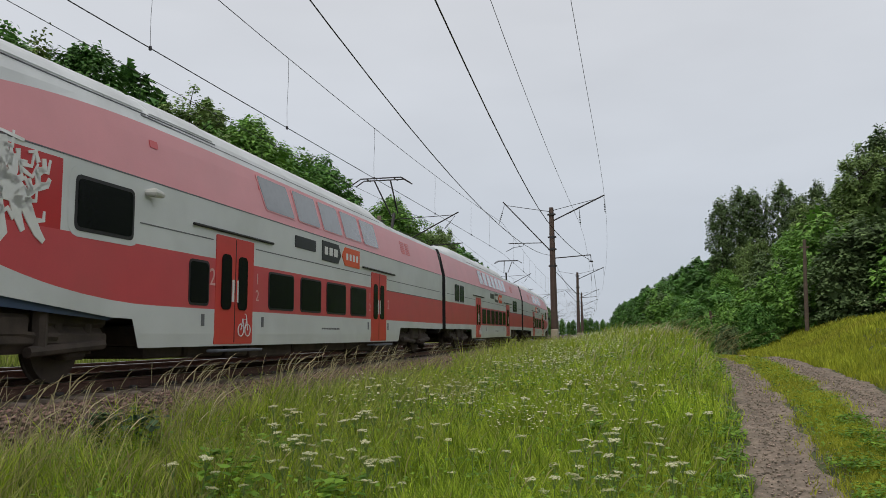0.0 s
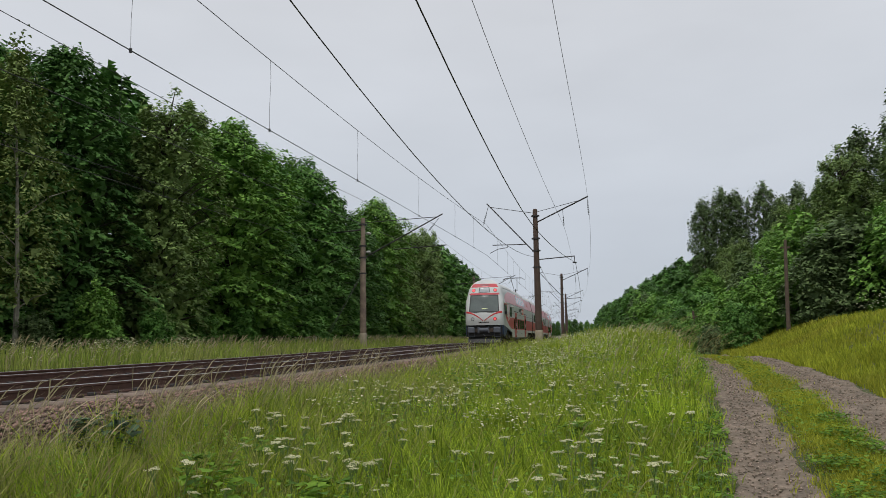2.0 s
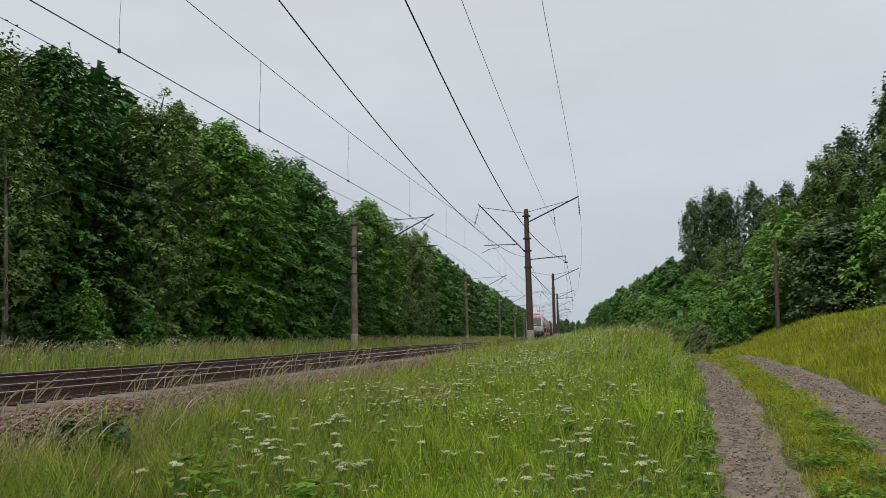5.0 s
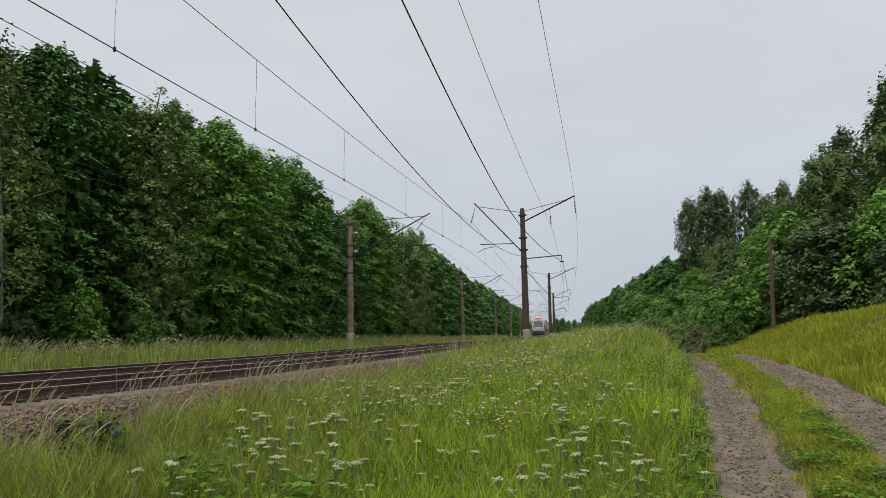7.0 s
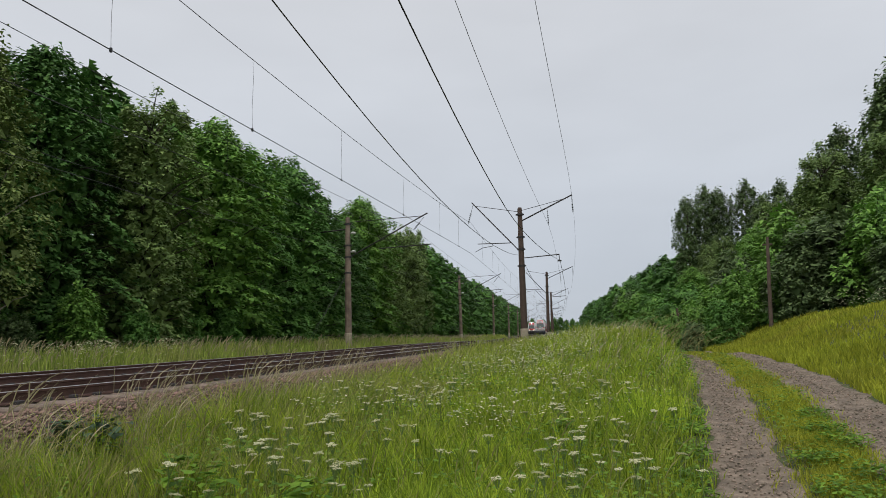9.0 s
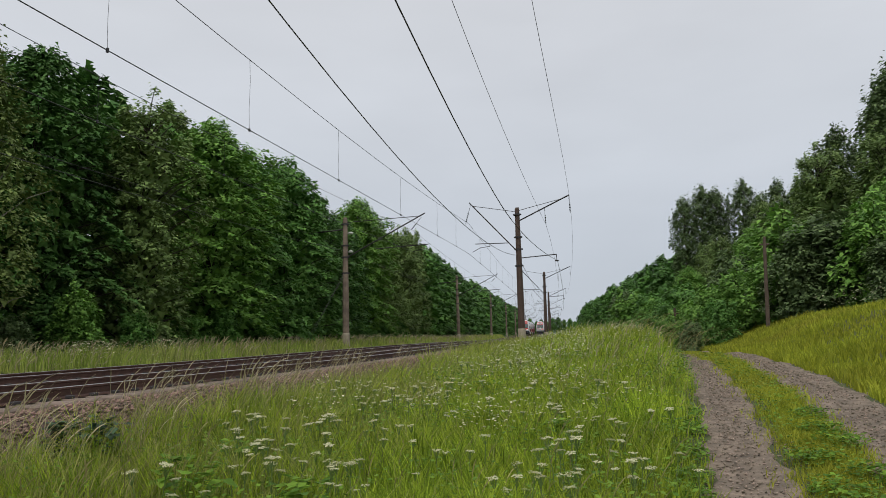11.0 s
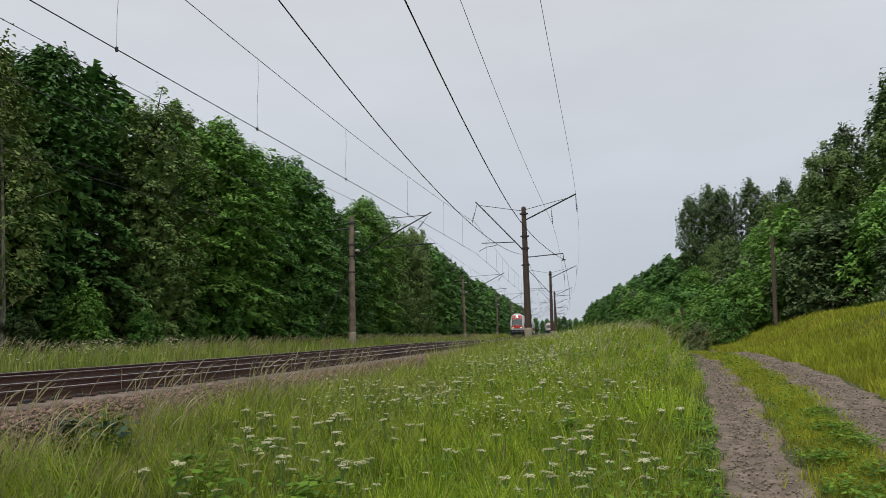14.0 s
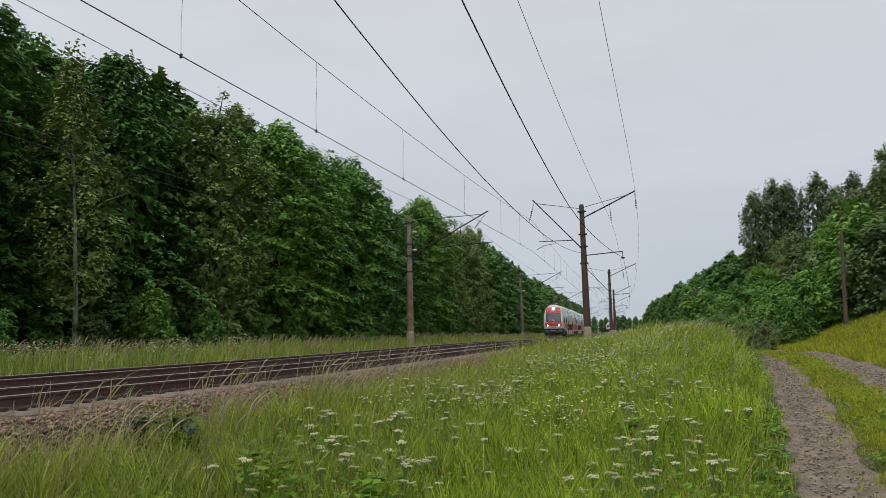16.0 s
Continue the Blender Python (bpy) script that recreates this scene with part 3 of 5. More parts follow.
cable("thin line wire hung from the bracket's tip", [at(-1.16 - 0.03 * smooth(30, 53, y) + aside(y), y, 8.6) for y in np.linspace(-2.8, 53.4, 20)] + span(RIGHT_MASTS[1:], -1.19, 8.6, 0.5)[1:], 0.0075)
cable("thin line wire carried behind the far masts", span(LEFT_MASTS, -20.0, 8.25, 0.55), 0.013)
cable("thin line wire tied to the far masts", span(LEFT_MASTS, -17.0, 6.75, 0.5), 0.011)


def guy_and_marker():
    b = Build()
    foot = on_ground(-18.9, 47.3, 0.0)
    for d in (0.0, 0.25):
        b.tube([at(LEFT_O, 52.4, 5.2 + d), foot + Vector((d, 0, 0))], 0.014, 5)
    tagged(part("mast_guy_wires", b, M["steel"]), "two steel guy wires running from a mast to the grass", "guy wire")
    p = Build()
    p.box((0, 0, 0.2), (0.22, 0.16, 0.9), 0, 0.03)
    thing = part("marker_post", p, M["ceramic"])
    thing.matrix_basis = Matrix.Translation(on_ground(-19.0, 47.0, 0.25))
    tagged(thing, "short white concrete marker post in the verge", "marker post")
    for o, y, h, lean in ((9.25, 45.0, 5.45, 1.0), (6.1, 58.0, 3.6, -2.0)):
        t = tagged(new("utility_pole"), "old leaning brown wooden utility pole without wires", "utility pole", group="old wooden poles")
        t.matrix_basis = Matrix.Translation(on_ground(o, y, -0.5)) @ pose(0, 0, 0, 0, lean, 0)
        b = Build()
        b.tube([(0, 0, -0.3), (0, 0, h * 0.5), (0.03, 0, h - 0.05)], [0.115, 0.10, 0.08], 9)
        part("shaft", b, M["wood_pole"], t)
        b = Build()
        b.box((0.02, 0.12, h - 0.45), (0.5, 0.08, 0.09), 0, 0.015)
        part("crossarm", b, M["wood_pole"], t)


guy_and_marker()


# ---- trees ----
def unit(a):
    return a / (np.linalg.norm(a, axis=-1, keepdims=True) + 1e-9)


def crown_radius(u, style):
    """Relative reach of the branches at height u of the crown, from 0 to 1."""
    if style == "aspen":
        return (0.5 + 0.5 * min(1.0, u / 0.4)) * max(0.0, 1 - u ** 3.4) ** 0.55
    if style == "birch":
        return (0.5 + 0.5 * min(1.0, u / 0.4)) * max(0.0, 1 - u ** 1.5) ** 0.75
    if style == "bush":
        return max(0.0, 1 - 0.75 * u * u) ** 0.6
    return (0.86 + 0.14 * min(1.0, u / 0.25)) * max(0.0, 1 - u ** 3.6) ** 0.55


def tree_kind(seed, height, spread, low, sprays, per, size, style="round"):
    """The meshes of a tree: a trunk with limbs, and a crown of drooping leafy sprays round a shaded inside."""
    rng = np.random.default_rng(seed)
    rnd = random.Random(seed)
    wood = Build()
    lean = (rnd.uniform(-0.4, 0.4), rnd.uniform(-0.4, 0.4))
    axis = [Vector((lean[0] * k * k + rnd.uniform(-0.1, 0.1) * k, lean[1] * k * k, height * 0.95 * k)) for k in (0, 0.2, 0.4, 0.6, 0.8, 1.0)]
    r0 = height * (0.0095 if style in ("birch", "aspen") else 0.0135)
    wood.tube([axis[0] - Vector((0, 0, 0.6))] + axis, [r0 * 1.25, r0 * 1.1, r0 * 0.95, r0 * 0.75, r0 * 0.55, r0 * 0.35, 0.02], 8)
    # big boughs give the crown its lobes
    lobes = [(rnd.uniform(0, 6.283), rnd.uniform(0.0, 0.9), rnd.uniform(0.12, 0.34)) for _ in range(9)]
    tips, outs, lens = [], [], []
    for k in range(sprays):
        u = ((k + rnd.random()) / sprays) ** (0.92 if style != "bush" else 0.8)
        ang = k * 2.39996 + rnd.uniform(-0.35, 0.35)
        swell = 0.74
        for la, lu, amt in lobes:
            d = math.atan2(math.sin(ang - la), math.cos(ang - la))
            swell += amt * math.exp(-(d / 0.6) ** 2 - ((u - lu) / 0.16) ** 2)
        inner = 1.0 if rnd.random() < 0.72 else rnd.uniform(0.5, 0.85)
        reach = max(0.12, spread * crown_radius(u, style) * swell * inner * rnd.uniform(0.9, 1.08))
        z = height * (low + (1 - low) * u)
        kk = min(z / (height * 0.95), 0.999) * 5
        base = axis[int(kk)].lerp(axis[int(kk) + 1], kk - int(kk))
        rise = {"aspen": 0.25, "birch": 0.1, "bush": 0.05}.get(style, -0.08) * reach
        tip = Vector((base.x + math.cos(ang) * reach, base.y + math.sin(ang) * reach, z + rise + 0.25 * reach * u + (rnd.uniform(0.1, 0.9) if u > 0.6 and rnd.random() < 0.3 else 0.0)))
        if k % (3 if style != "birch" else 10) == 0:
            root = Vector((base.x, base.y, max(0.2, z - 0.45 * reach)))
            wood.tube([root, root.lerp(tip, 0.55) + Vector((0, 0, 0.1 * reach)), tip], [r0 * 0.3, r0 * 0.18, 0.012], 4, caps=False)
        tips.append(tip)
        outs.append((math.cos(ang), math.sin(ang), 0))
        lens.append(rnd.uniform(0.75, 1.25) * (0.68 + 0.32 * (1 - u)))
    tips, outs = np.array(tips), np.array(outs)
    span_len = {"aspen": 1.0, "birch": 0.95, "bush": 0.85}.get(style, 1.55)
    L = np.array(lens)[:, None] * span_len
    n = sprays
    l = rng.random((n, per)) ** 0.75
    w = rng.uniform(-1, 1, (n, per)) * np.sin(np.pi * (0.18 + 0.74 * l))
    side = np.stack((-outs[:, 1], outs[:, 0], np.zeros(n)), -1)
    tilt = rng.normal(0, 0.16, (n, 1))
    up = np.array([0, 0, 1.0])
    droop = {"aspen": 0.12, "birch": 0.5}.get(style, 0.46)
    thick = {"aspen": 0.26, "birch": 0.22, "bush": 0.16}.get(style, 0.045)
    thick = thick + 0.16 * (tips[:, 2:3] > 0.7 * height)
    zoff = -droop * L * l ** 1.7 - 0.22 * L * w * w + tilt * w * L + thick * L * rng.normal(size=(n, per))
    c = tips[:, None] + outs[:, None] * ((l - 0.72) * L)[..., None] + side[:, None] * (w * L * 0.62)[..., None] + up * zoff[..., None]
    nrm = unit(up + outs[:, None] * (0.75 * droop * 2 * l)[..., None] + side[:, None] * (0.45 * w)[..., None] + rng.normal(size=(n, per, 3)) * 0.26)
    t = unit(outs[:, None] + side[:, None] * (0.9 * w)[..., None] - up * 0.45 + rng.normal(size=(n, per, 3)) * 0.4)
    c, nrm, t = (q.reshape(-1, 3) for q in (c, nrm, t))
    sz = size * rng.uniform(0.65, 1.35, len(c))
    # the shaded leaves inside
    m = int(len(c) * {"aspen": 0.04, "birch": 0.03}.get(style, 0.16))
    uu = rng.random(m) ** 0.9 * 0.9
    aa = rng.uniform(0, 6.283, m)
    rr = spread * 0.52 * np.array([crown_radius(q, style) for q in uu]) * np.sqrt(rng.random(m))
    ci = np.stack((lean[0] * uu * uu + np.cos(aa) * rr, lean[1] * uu * uu + np.sin(aa) * rr, height * (low + (1 - low) * uu) * 0.97), -1)
    c = np.concatenate((c, ci))
    nrm = np.concatenate((nrm, unit(rng.normal(size=(m, 3)))))
    t = np.concatenate((t, unit(rng.normal(size=(m, 3)))))
    sz = np.concatenate((sz, size * 2.2 * rng.uniform(0.7, 1.3, m)))[:, None]
    c[:, 2] = np.maximum(c[:, 2], 0.15)
    s = unit(np.cross(nrm, t))
    wd = sz * rng.uniform(0.36, 0.52, len(c))[:, None]
    v = np.stack((c - t * sz * 0.4 + s * wd, c - t * sz * 0.4 - s * wd, c + t * sz * 0.6), 1).reshape(-1, 3)
    return wood.mesh("trunk", [M["bark"]]), (v, np.arange(len(v)), np.full(len(c), 3))


def tree_maker(seed, height, spread, low, sprays, per, size, tone, style="round", bark=None):
    wood, arr = tree_kind(seed, height, spread, low, sprays, per, size, style)
    if bark:
        wood.materials[0] = bark
    crown = fast_mesh("crown", *arr, LEAF[tone])
    return wood, crown, height


def plant(kind, o, y, height, turn, label, group, sink=0.15, name="tree", category="tree"):
    wood, crown, h0 = kind
    s = height / h0
    t = new(name)
    t.matrix_basis = Matrix.LocRotScale(on_ground(o, y, -sink), Euler((0, 0, turn)), (s * random.uniform(0.92, 1.1), s * random.uniform(0.92, 1.1), s))
    tagged(t, label, category, group=group)
    part("trunk", wood, None, t)
    part("crown", crown, None, t)
    return t


def woods():
    near = [tree_maker(11, 13.5, 4.5, 0.05, 290, 68, 0.23, "deep"), tree_maker(12, 13.5, 4.7, 0.04, 300, 68, 0.24, "mid"),
            tree_maker(13, 14, 4.3, 0.06, 290, 68, 0.22, "deep"), tree_maker(14, 13.5, 4.6, 0.03, 300, 68, 0.24, "light"),
            tree_maker(15, 13, 3.7, 0.06, 330, 54, 0.19, "olive", "bush")]
    far = [tree_maker(21, 13, 4.6, 0.04, 105, 27, 0.52, "deep"), tree_maker(22, 13, 4.4, 0.04, 105, 27, 0.52, "mid"),
           tree_maker(23, 13, 4.5, 0.04, 105, 27, 0.52, "deep")]
    birch = tree_maker(31, 11.5, 2.9, 0.22, 125, 58, 0.145, "birch", "birch", bark=M["birch_bark"])
    spire = tree_maker(41, 15, 2.5, 0.30, 150, 56, 0.22, "grey", "aspen")
    bush = [tree_maker(51, 4, 2.3, 0.05, 105, 40, 0.215, "mid", "bush"), tree_maker(52, 4, 2.4, 0.05, 105, 40, 0.215, "light", "bush"),
            tree_maker(53, 4, 2.2, 0.05, 105, 40, 0.215, "grey", "bush")]
    rnd = random.Random(77)
    leafy = "tall dense broadleaf tree with dark green leaves"
    lg = "trees of the wood beside the far track"
    # beside the far track, nearest rank
    front = [(-22.5, 9, 12.5, 0), (-24.0, 14.0, 13.0, 1), (-25.8, 20.0, 14.9, 0), (-25.0, 28.5, 14.4, 2), (-22.0, 32.5, 12.0, 4), (-22.3, 40.5, 13.3, 3), (-22.8, 46.5, 12.9, 1),
             (-22.3, 52.5, 13.6, 1), (-22.4, 59, 12.0, 0), (-22.3, 65, 11.2, 2), (-22.4, 72, 13.9, 3), (-22.1, 79, 12.2, 4), (-21.8, 87, 12.6, 4), (-21.8, 94, 13.2, 4), (-22.3, 103, 13.0, 1),
             (-22.3, 112, 13.4, 0), (-22.3, 122, 12.8, 1), (-22.3, 133, 13.0, 0), (-22.3, 145, 12.6, 2)]
    for o, y, h, k in front:
        plant(near[k] if y < 100 else far[k % 3], o, y, h, rnd.uniform(0, 6.28), leafy, lg)
    for y in range(10, 150, 8):
        plant(rnd.choice(near[:3]) if 18 < y < 30 else rnd.choice(far), -28 + rnd.uniform(-1, 1), y + rnd.uniform(-2, 2), 15.0 * rnd.uniform(0.95, 1.05), rnd.uniform(0, 6.28), leafy, lg)
    y = 154
    while y < 400:
        plant(rnd.choice(far), -22.5 + rnd.uniform(-1, 1), y, 12.4 * rnd.uniform(0.9, 1.08), rnd.uniform(0, 6.28), leafy, lg)
        plant(rnd.choice(far), -27.5, y + 3, 13.6 * rnd.uniform(0.9, 1.08), rnd.uniform(0, 6.28), leafy, lg)
        y += 9
    plant(birch, -20.7, 22.0, 11.2, 0.4, "slender pale-barked birch with thin grey-green leaves", lg)
    plant(spire, -24.0, 88.0, 13.0, 1.0, "thin half-bare pointed tree over the wood's edge", lg)
    y = 10.0
    while y < 150:
        plant(rnd.choice(bush), -20.5 + rnd.uniform(-0.4, 0.4), y, rnd.uniform(1.4, 2.6), rnd.uniform(0, 6.28), "dense green bush at the wood's edge", "bushes along the tracks",
              name="bush", category="bush")
        y += rnd.uniform(3.2, 5.0) * (1 if y < 70 else 1.8)
    # beyond the meadow
    rg = "trees of the wood behind the meadow"
    for o, y, h in ((20, 57, 15.2), (21.4, 59, 17.0), (22.8, 61, 17.4), (25, 54, 16.2), (18.5, 62, 13.4), (28, 60, 18)):
        plant(spire, o, y, h, rnd.uniform(0, 6.28), "tall slender grey-green poplar tree", rg)
    for o, y, h, k in ((16.4, 60, 11.4, 4), (14.5, 64, 9.0, 4), (19.0, 55, 11.2, 4), (21.5, 51, 11.6, 3), (16.8, 49, 7.4, 3), (18.5, 45, 7.8, 4), (24.0, 47, 11.0, 3),
                       (12.5, 62, 7.0, 3), (11.0, 66, 6.8, 4), (14.0, 72, 8.0, 3), (9.5, 74, 6.2, 3), (12.0, 80, 7.6, 4)):
        plant(near[k], o, y, h, rnd.uniform(0, 6.28), "broadleaf tree with fresh green leaves behind the meadow", rg)
    for o, y, h in ((11.4, 90, 14.0), (13.3, 91, 14.8), (15.2, 92, 14.5), (17.6, 91, 14.9), (19.6, 93, 13.4), (21.6, 92, 14.8), (23.8, 93, 14.6)):
        plant(spire, o, y, h, rnd.uniform(0, 6.28), "tall slender grey-green tree with bare gaps in its crown", rg)
    for o, y, h, k in ((8.6, 100, 9.0, 0), (7.8, 112, 9.6, 1), (7.2, 125, 9.6, 2), (7.0, 140, 10.0, 0), (6.8, 158, 10.5, 1), (6.8, 178, 10.8, 2), (6.8, 200, 11, 0), (7, 226, 11.5, 1),
                       (7, 256, 12, 0), (8, 300, 12, 1), (9, 350, 12, 2), (11, 104, 10.5, 1), (11, 120, 11.5, 0), (11, 138, 11.5, 2), (11, 160, 12, 0), (12, 190, 12.5, 1), (12, 220, 13, 2)):
        plant(far[k], o + 1.5, y, h * 0.93, rnd.uniform(0, 6.28), "rounded green tree in the distant wood", rg)
    for k in range(14):
        plant(rnd.choice(far), rnd.uniform(26, 46), rnd.uniform(40, 110), rnd.uniform(12, 16), rnd.uniform(0, 6.28), leafy, rg)
    for o, y, h in ((10.4, 50, 3.4), (11.6, 47.5, 4.0), (13.2, 48, 5.0), (15.0, 46, 5.0), (16.8, 44, 4.6), (18.5, 41.5, 4.8), (20.5, 39.5, 5.0), (9.2, 53, 3.6), (8.0, 56, 3.6), (9.8, 58, 4.8),
                    (12.4, 54, 6.0), (7.0, 60, 3.2), (6.2, 66, 3.4), (7.6, 70, 4.6), (5.6, 74, 3.4), (6.4, 82, 4.6), (5.6, 90, 5.0), (5.4, 98, 5.2), (14.6, 42.5, 3.2), (22.0, 36.5, 4.6),
                    (4.6, 50, 2.0), (5.4, 46, 1.6), (6.4, 50, 2.4), (4.0, 58, 2.4), (7.4, 48, 2.4)):
        plant(rnd.choice(bush), o, y, h, rnd.uniform(0, 6.28), "dense green bush at the meadow's edge", "bushes behind the meadow", name="bush", category="bush")
    # where the railway leaves the view
    for k in range(16):
        plant(rnd.choice(far), -28 + k * 3.0, 430 + rnd.uniform(-15, 15), rnd.uniform(6.5, 9.5), rnd.uniform(0, 6.28), "hazy tree far down the line", "far trees down the line")


woods()


# ---- grass, weeds and flowers ----
def blades(name, o, y, h, w, material, label, lean=0.35, seed=1, z_off=0.0, seed_head=False):
    rng = np.random.default_rng(seed)
    n = len(o)
    base = np.stack((line_x(y) + o, y, ground(o, y) - 0.02 + z_off), -1)
    ang = rng.uniform(0, 6.28, n)
    side = np.stack((np.cos(ang), np.sin(ang), np.zeros(n)), -1) * (w / 2)[:, None]
    ba = rng.uniform(0, 6.28, n)
    bend = np.stack((np.cos(ba), np.sin(ba), np.zeros(n)), -1) * (h * lean * rng.uniform(0.3, 1.4, n))[:, None]
    up = np.stack((np.zeros(n), np.zeros(n), h), -1)
    mid, tip = base + up * 0.55 + bend * 0.3, base + up * 0.97 + bend
    if seed_head:
        wind = ba * 0.32 - 1.0
        bend = np.stack((np.cos(wind), np.sin(wind), np.zeros(n)), -1) * (h * lean * rng.uniform(0.3, 1.5, n))[:, None]
        joints = [(0.0, 0.0, 0.26), (0.42, 0.08, 0.24), (0.7, 0.32, 0.24), (0.82, 0.58, 0.85), (0.91, 0.88, 1.0), (0.96, 1.2, 0.5)]
        rows = []
        for a, c, q in joints:
            p = base + up * a + bend * c
            rows += [p - side * q, p + side * q]
        v = np.stack(rows + [base + up * 0.97 + bend * 1.4], 1)
        f = np.array([i for j in range(0, 10, 2) for i in (j, j + 1, j + 3, j + 2)] + [10, 11, 12])
        sz, k = [4] * 5 + [3], 13
    else:
        v = np.stack((base - side, base + side, mid + side * 0.8, mid - side * 0.8, tip), 1)
        f = np.array([0, 1, 2, 3, 3, 2, 4])
        sz, k = [4, 3], 5
    loops = ((np.arange(n) * k)[:, None] + f[None]).reshape(-1)
    me = fast_mesh(name, v.reshape(-1, 3), loops, np.tile(sz, n), material)
    tagged(new(name, me), label, "grass", kind="stuff")


def patchy(o, y, s=0.8):
    return 0.5 + 0.5 * np.sin(o * 1.9 * s + 1.3 * np.sin(y * 0.7 * s)) * np.sin(y * 1.3 * s + 0.9 * np.sin(o * 1.1 * s))


def lawns():
    rng = np.random.default_rng(9)
    # verge between ballast and road
    n = 245000
    y = 3.0 + 67 * rng.random(n) ** 2.1
    o = rng.uniform(-6.5, 0.2, n) + (rut(y) - 0.35) * rng.random(n) ** 0.8
    keep = (o < rut(y) - 0.42 + rng.normal(0, 0.08, n)) & (rng.random(n) < 0.35 + 0.75 * patchy(o + 0.3 * np.sin(y * 3), y, 3.7)) & (o > -5.2 - 0.3 * smooth(17, 9, y) - 0.5 * smooth(13, 7, y) + rng.normal(0, 0.25, n) + 0.45 * patchy(o * 0.2, y, 1.6))
    o, y = o[keep], y[keep]
    tall = (0.24 + 0.28 * patchy(o, y) + 0.18 * smooth(18, 30, y)) * (0.5 + 0.75 * patchy(o + 0.3 * np.sin(y * 3), y, 3.7))
    h = tall * (1 + 0.35 * smooth(-2.8, -4.8, o)) * rng.uniform(0.55, 1.25, len(o)) * (1 - 0.45 * smooth(0.9, 0.3, rut(y) - o))
    w = rng.uniform(0.0065, 0.0125, len(o)) * (1 + y / 14)
    rough = rng.random(len(o)) < 0.06 + 0.62 * smooth(-1.6, -4.2, o) * (0.4 + 0.6 * patchy(o, y, 0.5))
    g = ~rough
    blades("verge_grass", o[g], y[g], h[g], w[g], M["grass"], "lush green verge grass beside the railway", 0.45, seed=2)
    blades("coarse_grass", o[rough], y[rough], h[rough] * 1.1, w[rough] * 0.8, M["coarse"], "coarse half-dry grass towards the ballast", 0.5, seed=12)
    # dry stalks at the foot of the ballast
    n = 3000
    y = 4 + 60 * rng.random(n) ** 1.6
    o = rng.normal(-5.0, 0.6, n)
    keep = patchy(o * 0.3, y, 2.2) > 0.45
    o, y = o[keep], y[keep]
    blades("dry_grass", o, y, rng.uniform(0.3, 0.75, len(o)), rng.uniform(0.006, 0.011, len(o)) * (1 + y / 25), M["dry_grass"], "tall straw-coloured grass stalks at the foot of the ballast",
           0.3, 3, seed_head=True)
    n = 170
    y = rng.uniform(28, 37, n)
    o = rng.normal(2.6, 0.9, n)
    blades("tall_dry_grass", o, y, rng.uniform(0.5, 1.3, n), rng.uniform(0.014, 0.028, n), M["dry_grass"], "arching straw-coloured grass where the road dips away", 0.7, 13, seed_head=True)
    n = 3400
    y = 8 + 130 * rng.random(n) ** 1.7
    o = rng.uniform(-20.4, -16.2, n)
    keep = patchy(o, y, 0.45) > 0.35
    o, y = o[keep], y[keep]
    blades("far_seed_grass", o, y, rng.uniform(0.55, 1.1, len(o)), rng.uniform(0.016, 0.034, len(o)) * (1 + y / 50), M["straw"], "pale feathery seeding grass along the wood's edge", 0.3, 17, seed_head=True)
    n = 420
    y = rng.uniform(14, 36, n)
    o = rng.normal(-0.2 + 0.05 * (y - 14), 1.3, n)
    keep = o < rut(y) - 0.6
    o, y = o[keep], y[keep]
    blades("crest_grass", o, y, rng.uniform(0.45, 0.9, len(o)), rng.uniform(0.008, 0.014, len(o)) * (1 + y / 40), M["straw"], "pale feathery grass on the crest of the verge", 0.2, 19, seed_head=True)
    n = 1300
    y = 6 + 45 * rng.random(n) ** 1.5
    o = rng.uniform(-5.0, 1.5, n)
    keep = o < rut(y) - 0.6
    o, y = o[keep], y[keep]
    blades("seed_grass", o, y, rng.uniform(0.4, 0.75, len(o)), rng.uniform(0.005, 0.009, len(o)) * (1 + y / 25), M["dry_grass"], "thin seeding grass stalks among the green verge grass", 0.25, 4, seed_head=True)
    oo, yy = [], []
    for co, cy, k in ((-5.5, 5.4, 60), (-5.2, 5.9, 50), (-5.0, 7.4, 40), (-5.2, 8.3, 60), (-4.9, 10.2, 50), (-5.1, 10.9, 30), (-5.0, 12.2, 60), (-5.2, 15.0, 60), (-5.1, 15.8, 50), (-5.0, 19.5, 50), (-4.9, 24, 60)):
        oo.append(rng.normal(co, 0.22, k))
        yy.append(rng.normal(cy, 0.28, k))
    o, y = np.concatenate(oo), np.concatenate(yy)
    blades("feather_grass", o, y, rng.uniform(0.55, 1.15, len(o)), rng.uniform(0.008, 0.016, len(o)), M["straw"], "tufts of tall pale feathery grass at the ballast's foot", 0.32, 14, seed_head=True)
    # strip between the ruts and along their edges
    n = 42000
    y = 4 + 34 * rng.random(n) ** 1.8
    o = rut(y) + 0.89 + rng.normal(0, 0.23, n) + 0.08 * np.sin(y * 2.7)
    blades("strip_grass", o, y, rng.uniform(0.04, 0.16, n), rng.uniform(0.005, 0.010, n) * (1 + y / 14), M["meadow"], "short grass growing between the wheel ruts", 0.5, 5)
    # meadow on the rise
    n = 54000
    y = 5 + 45 * rng.random(n) ** 1.5
    o = rut(y) + 2.4 + rng.exponential(4.0, n)
    keep = o < 26
    o, y = o[keep], y[keep]
    blades("meadow_grass", o, y, rng.uniform(0.10, 0.30, len(o)) * (0.7 + 0.6 * patchy(o, y, 0.5)), rng.uniform(0.008, 0.016, len(o)) * (1 + y / 12), M["meadow"],
           "yellow-green meadow grass on the rise", 0.4, 6)
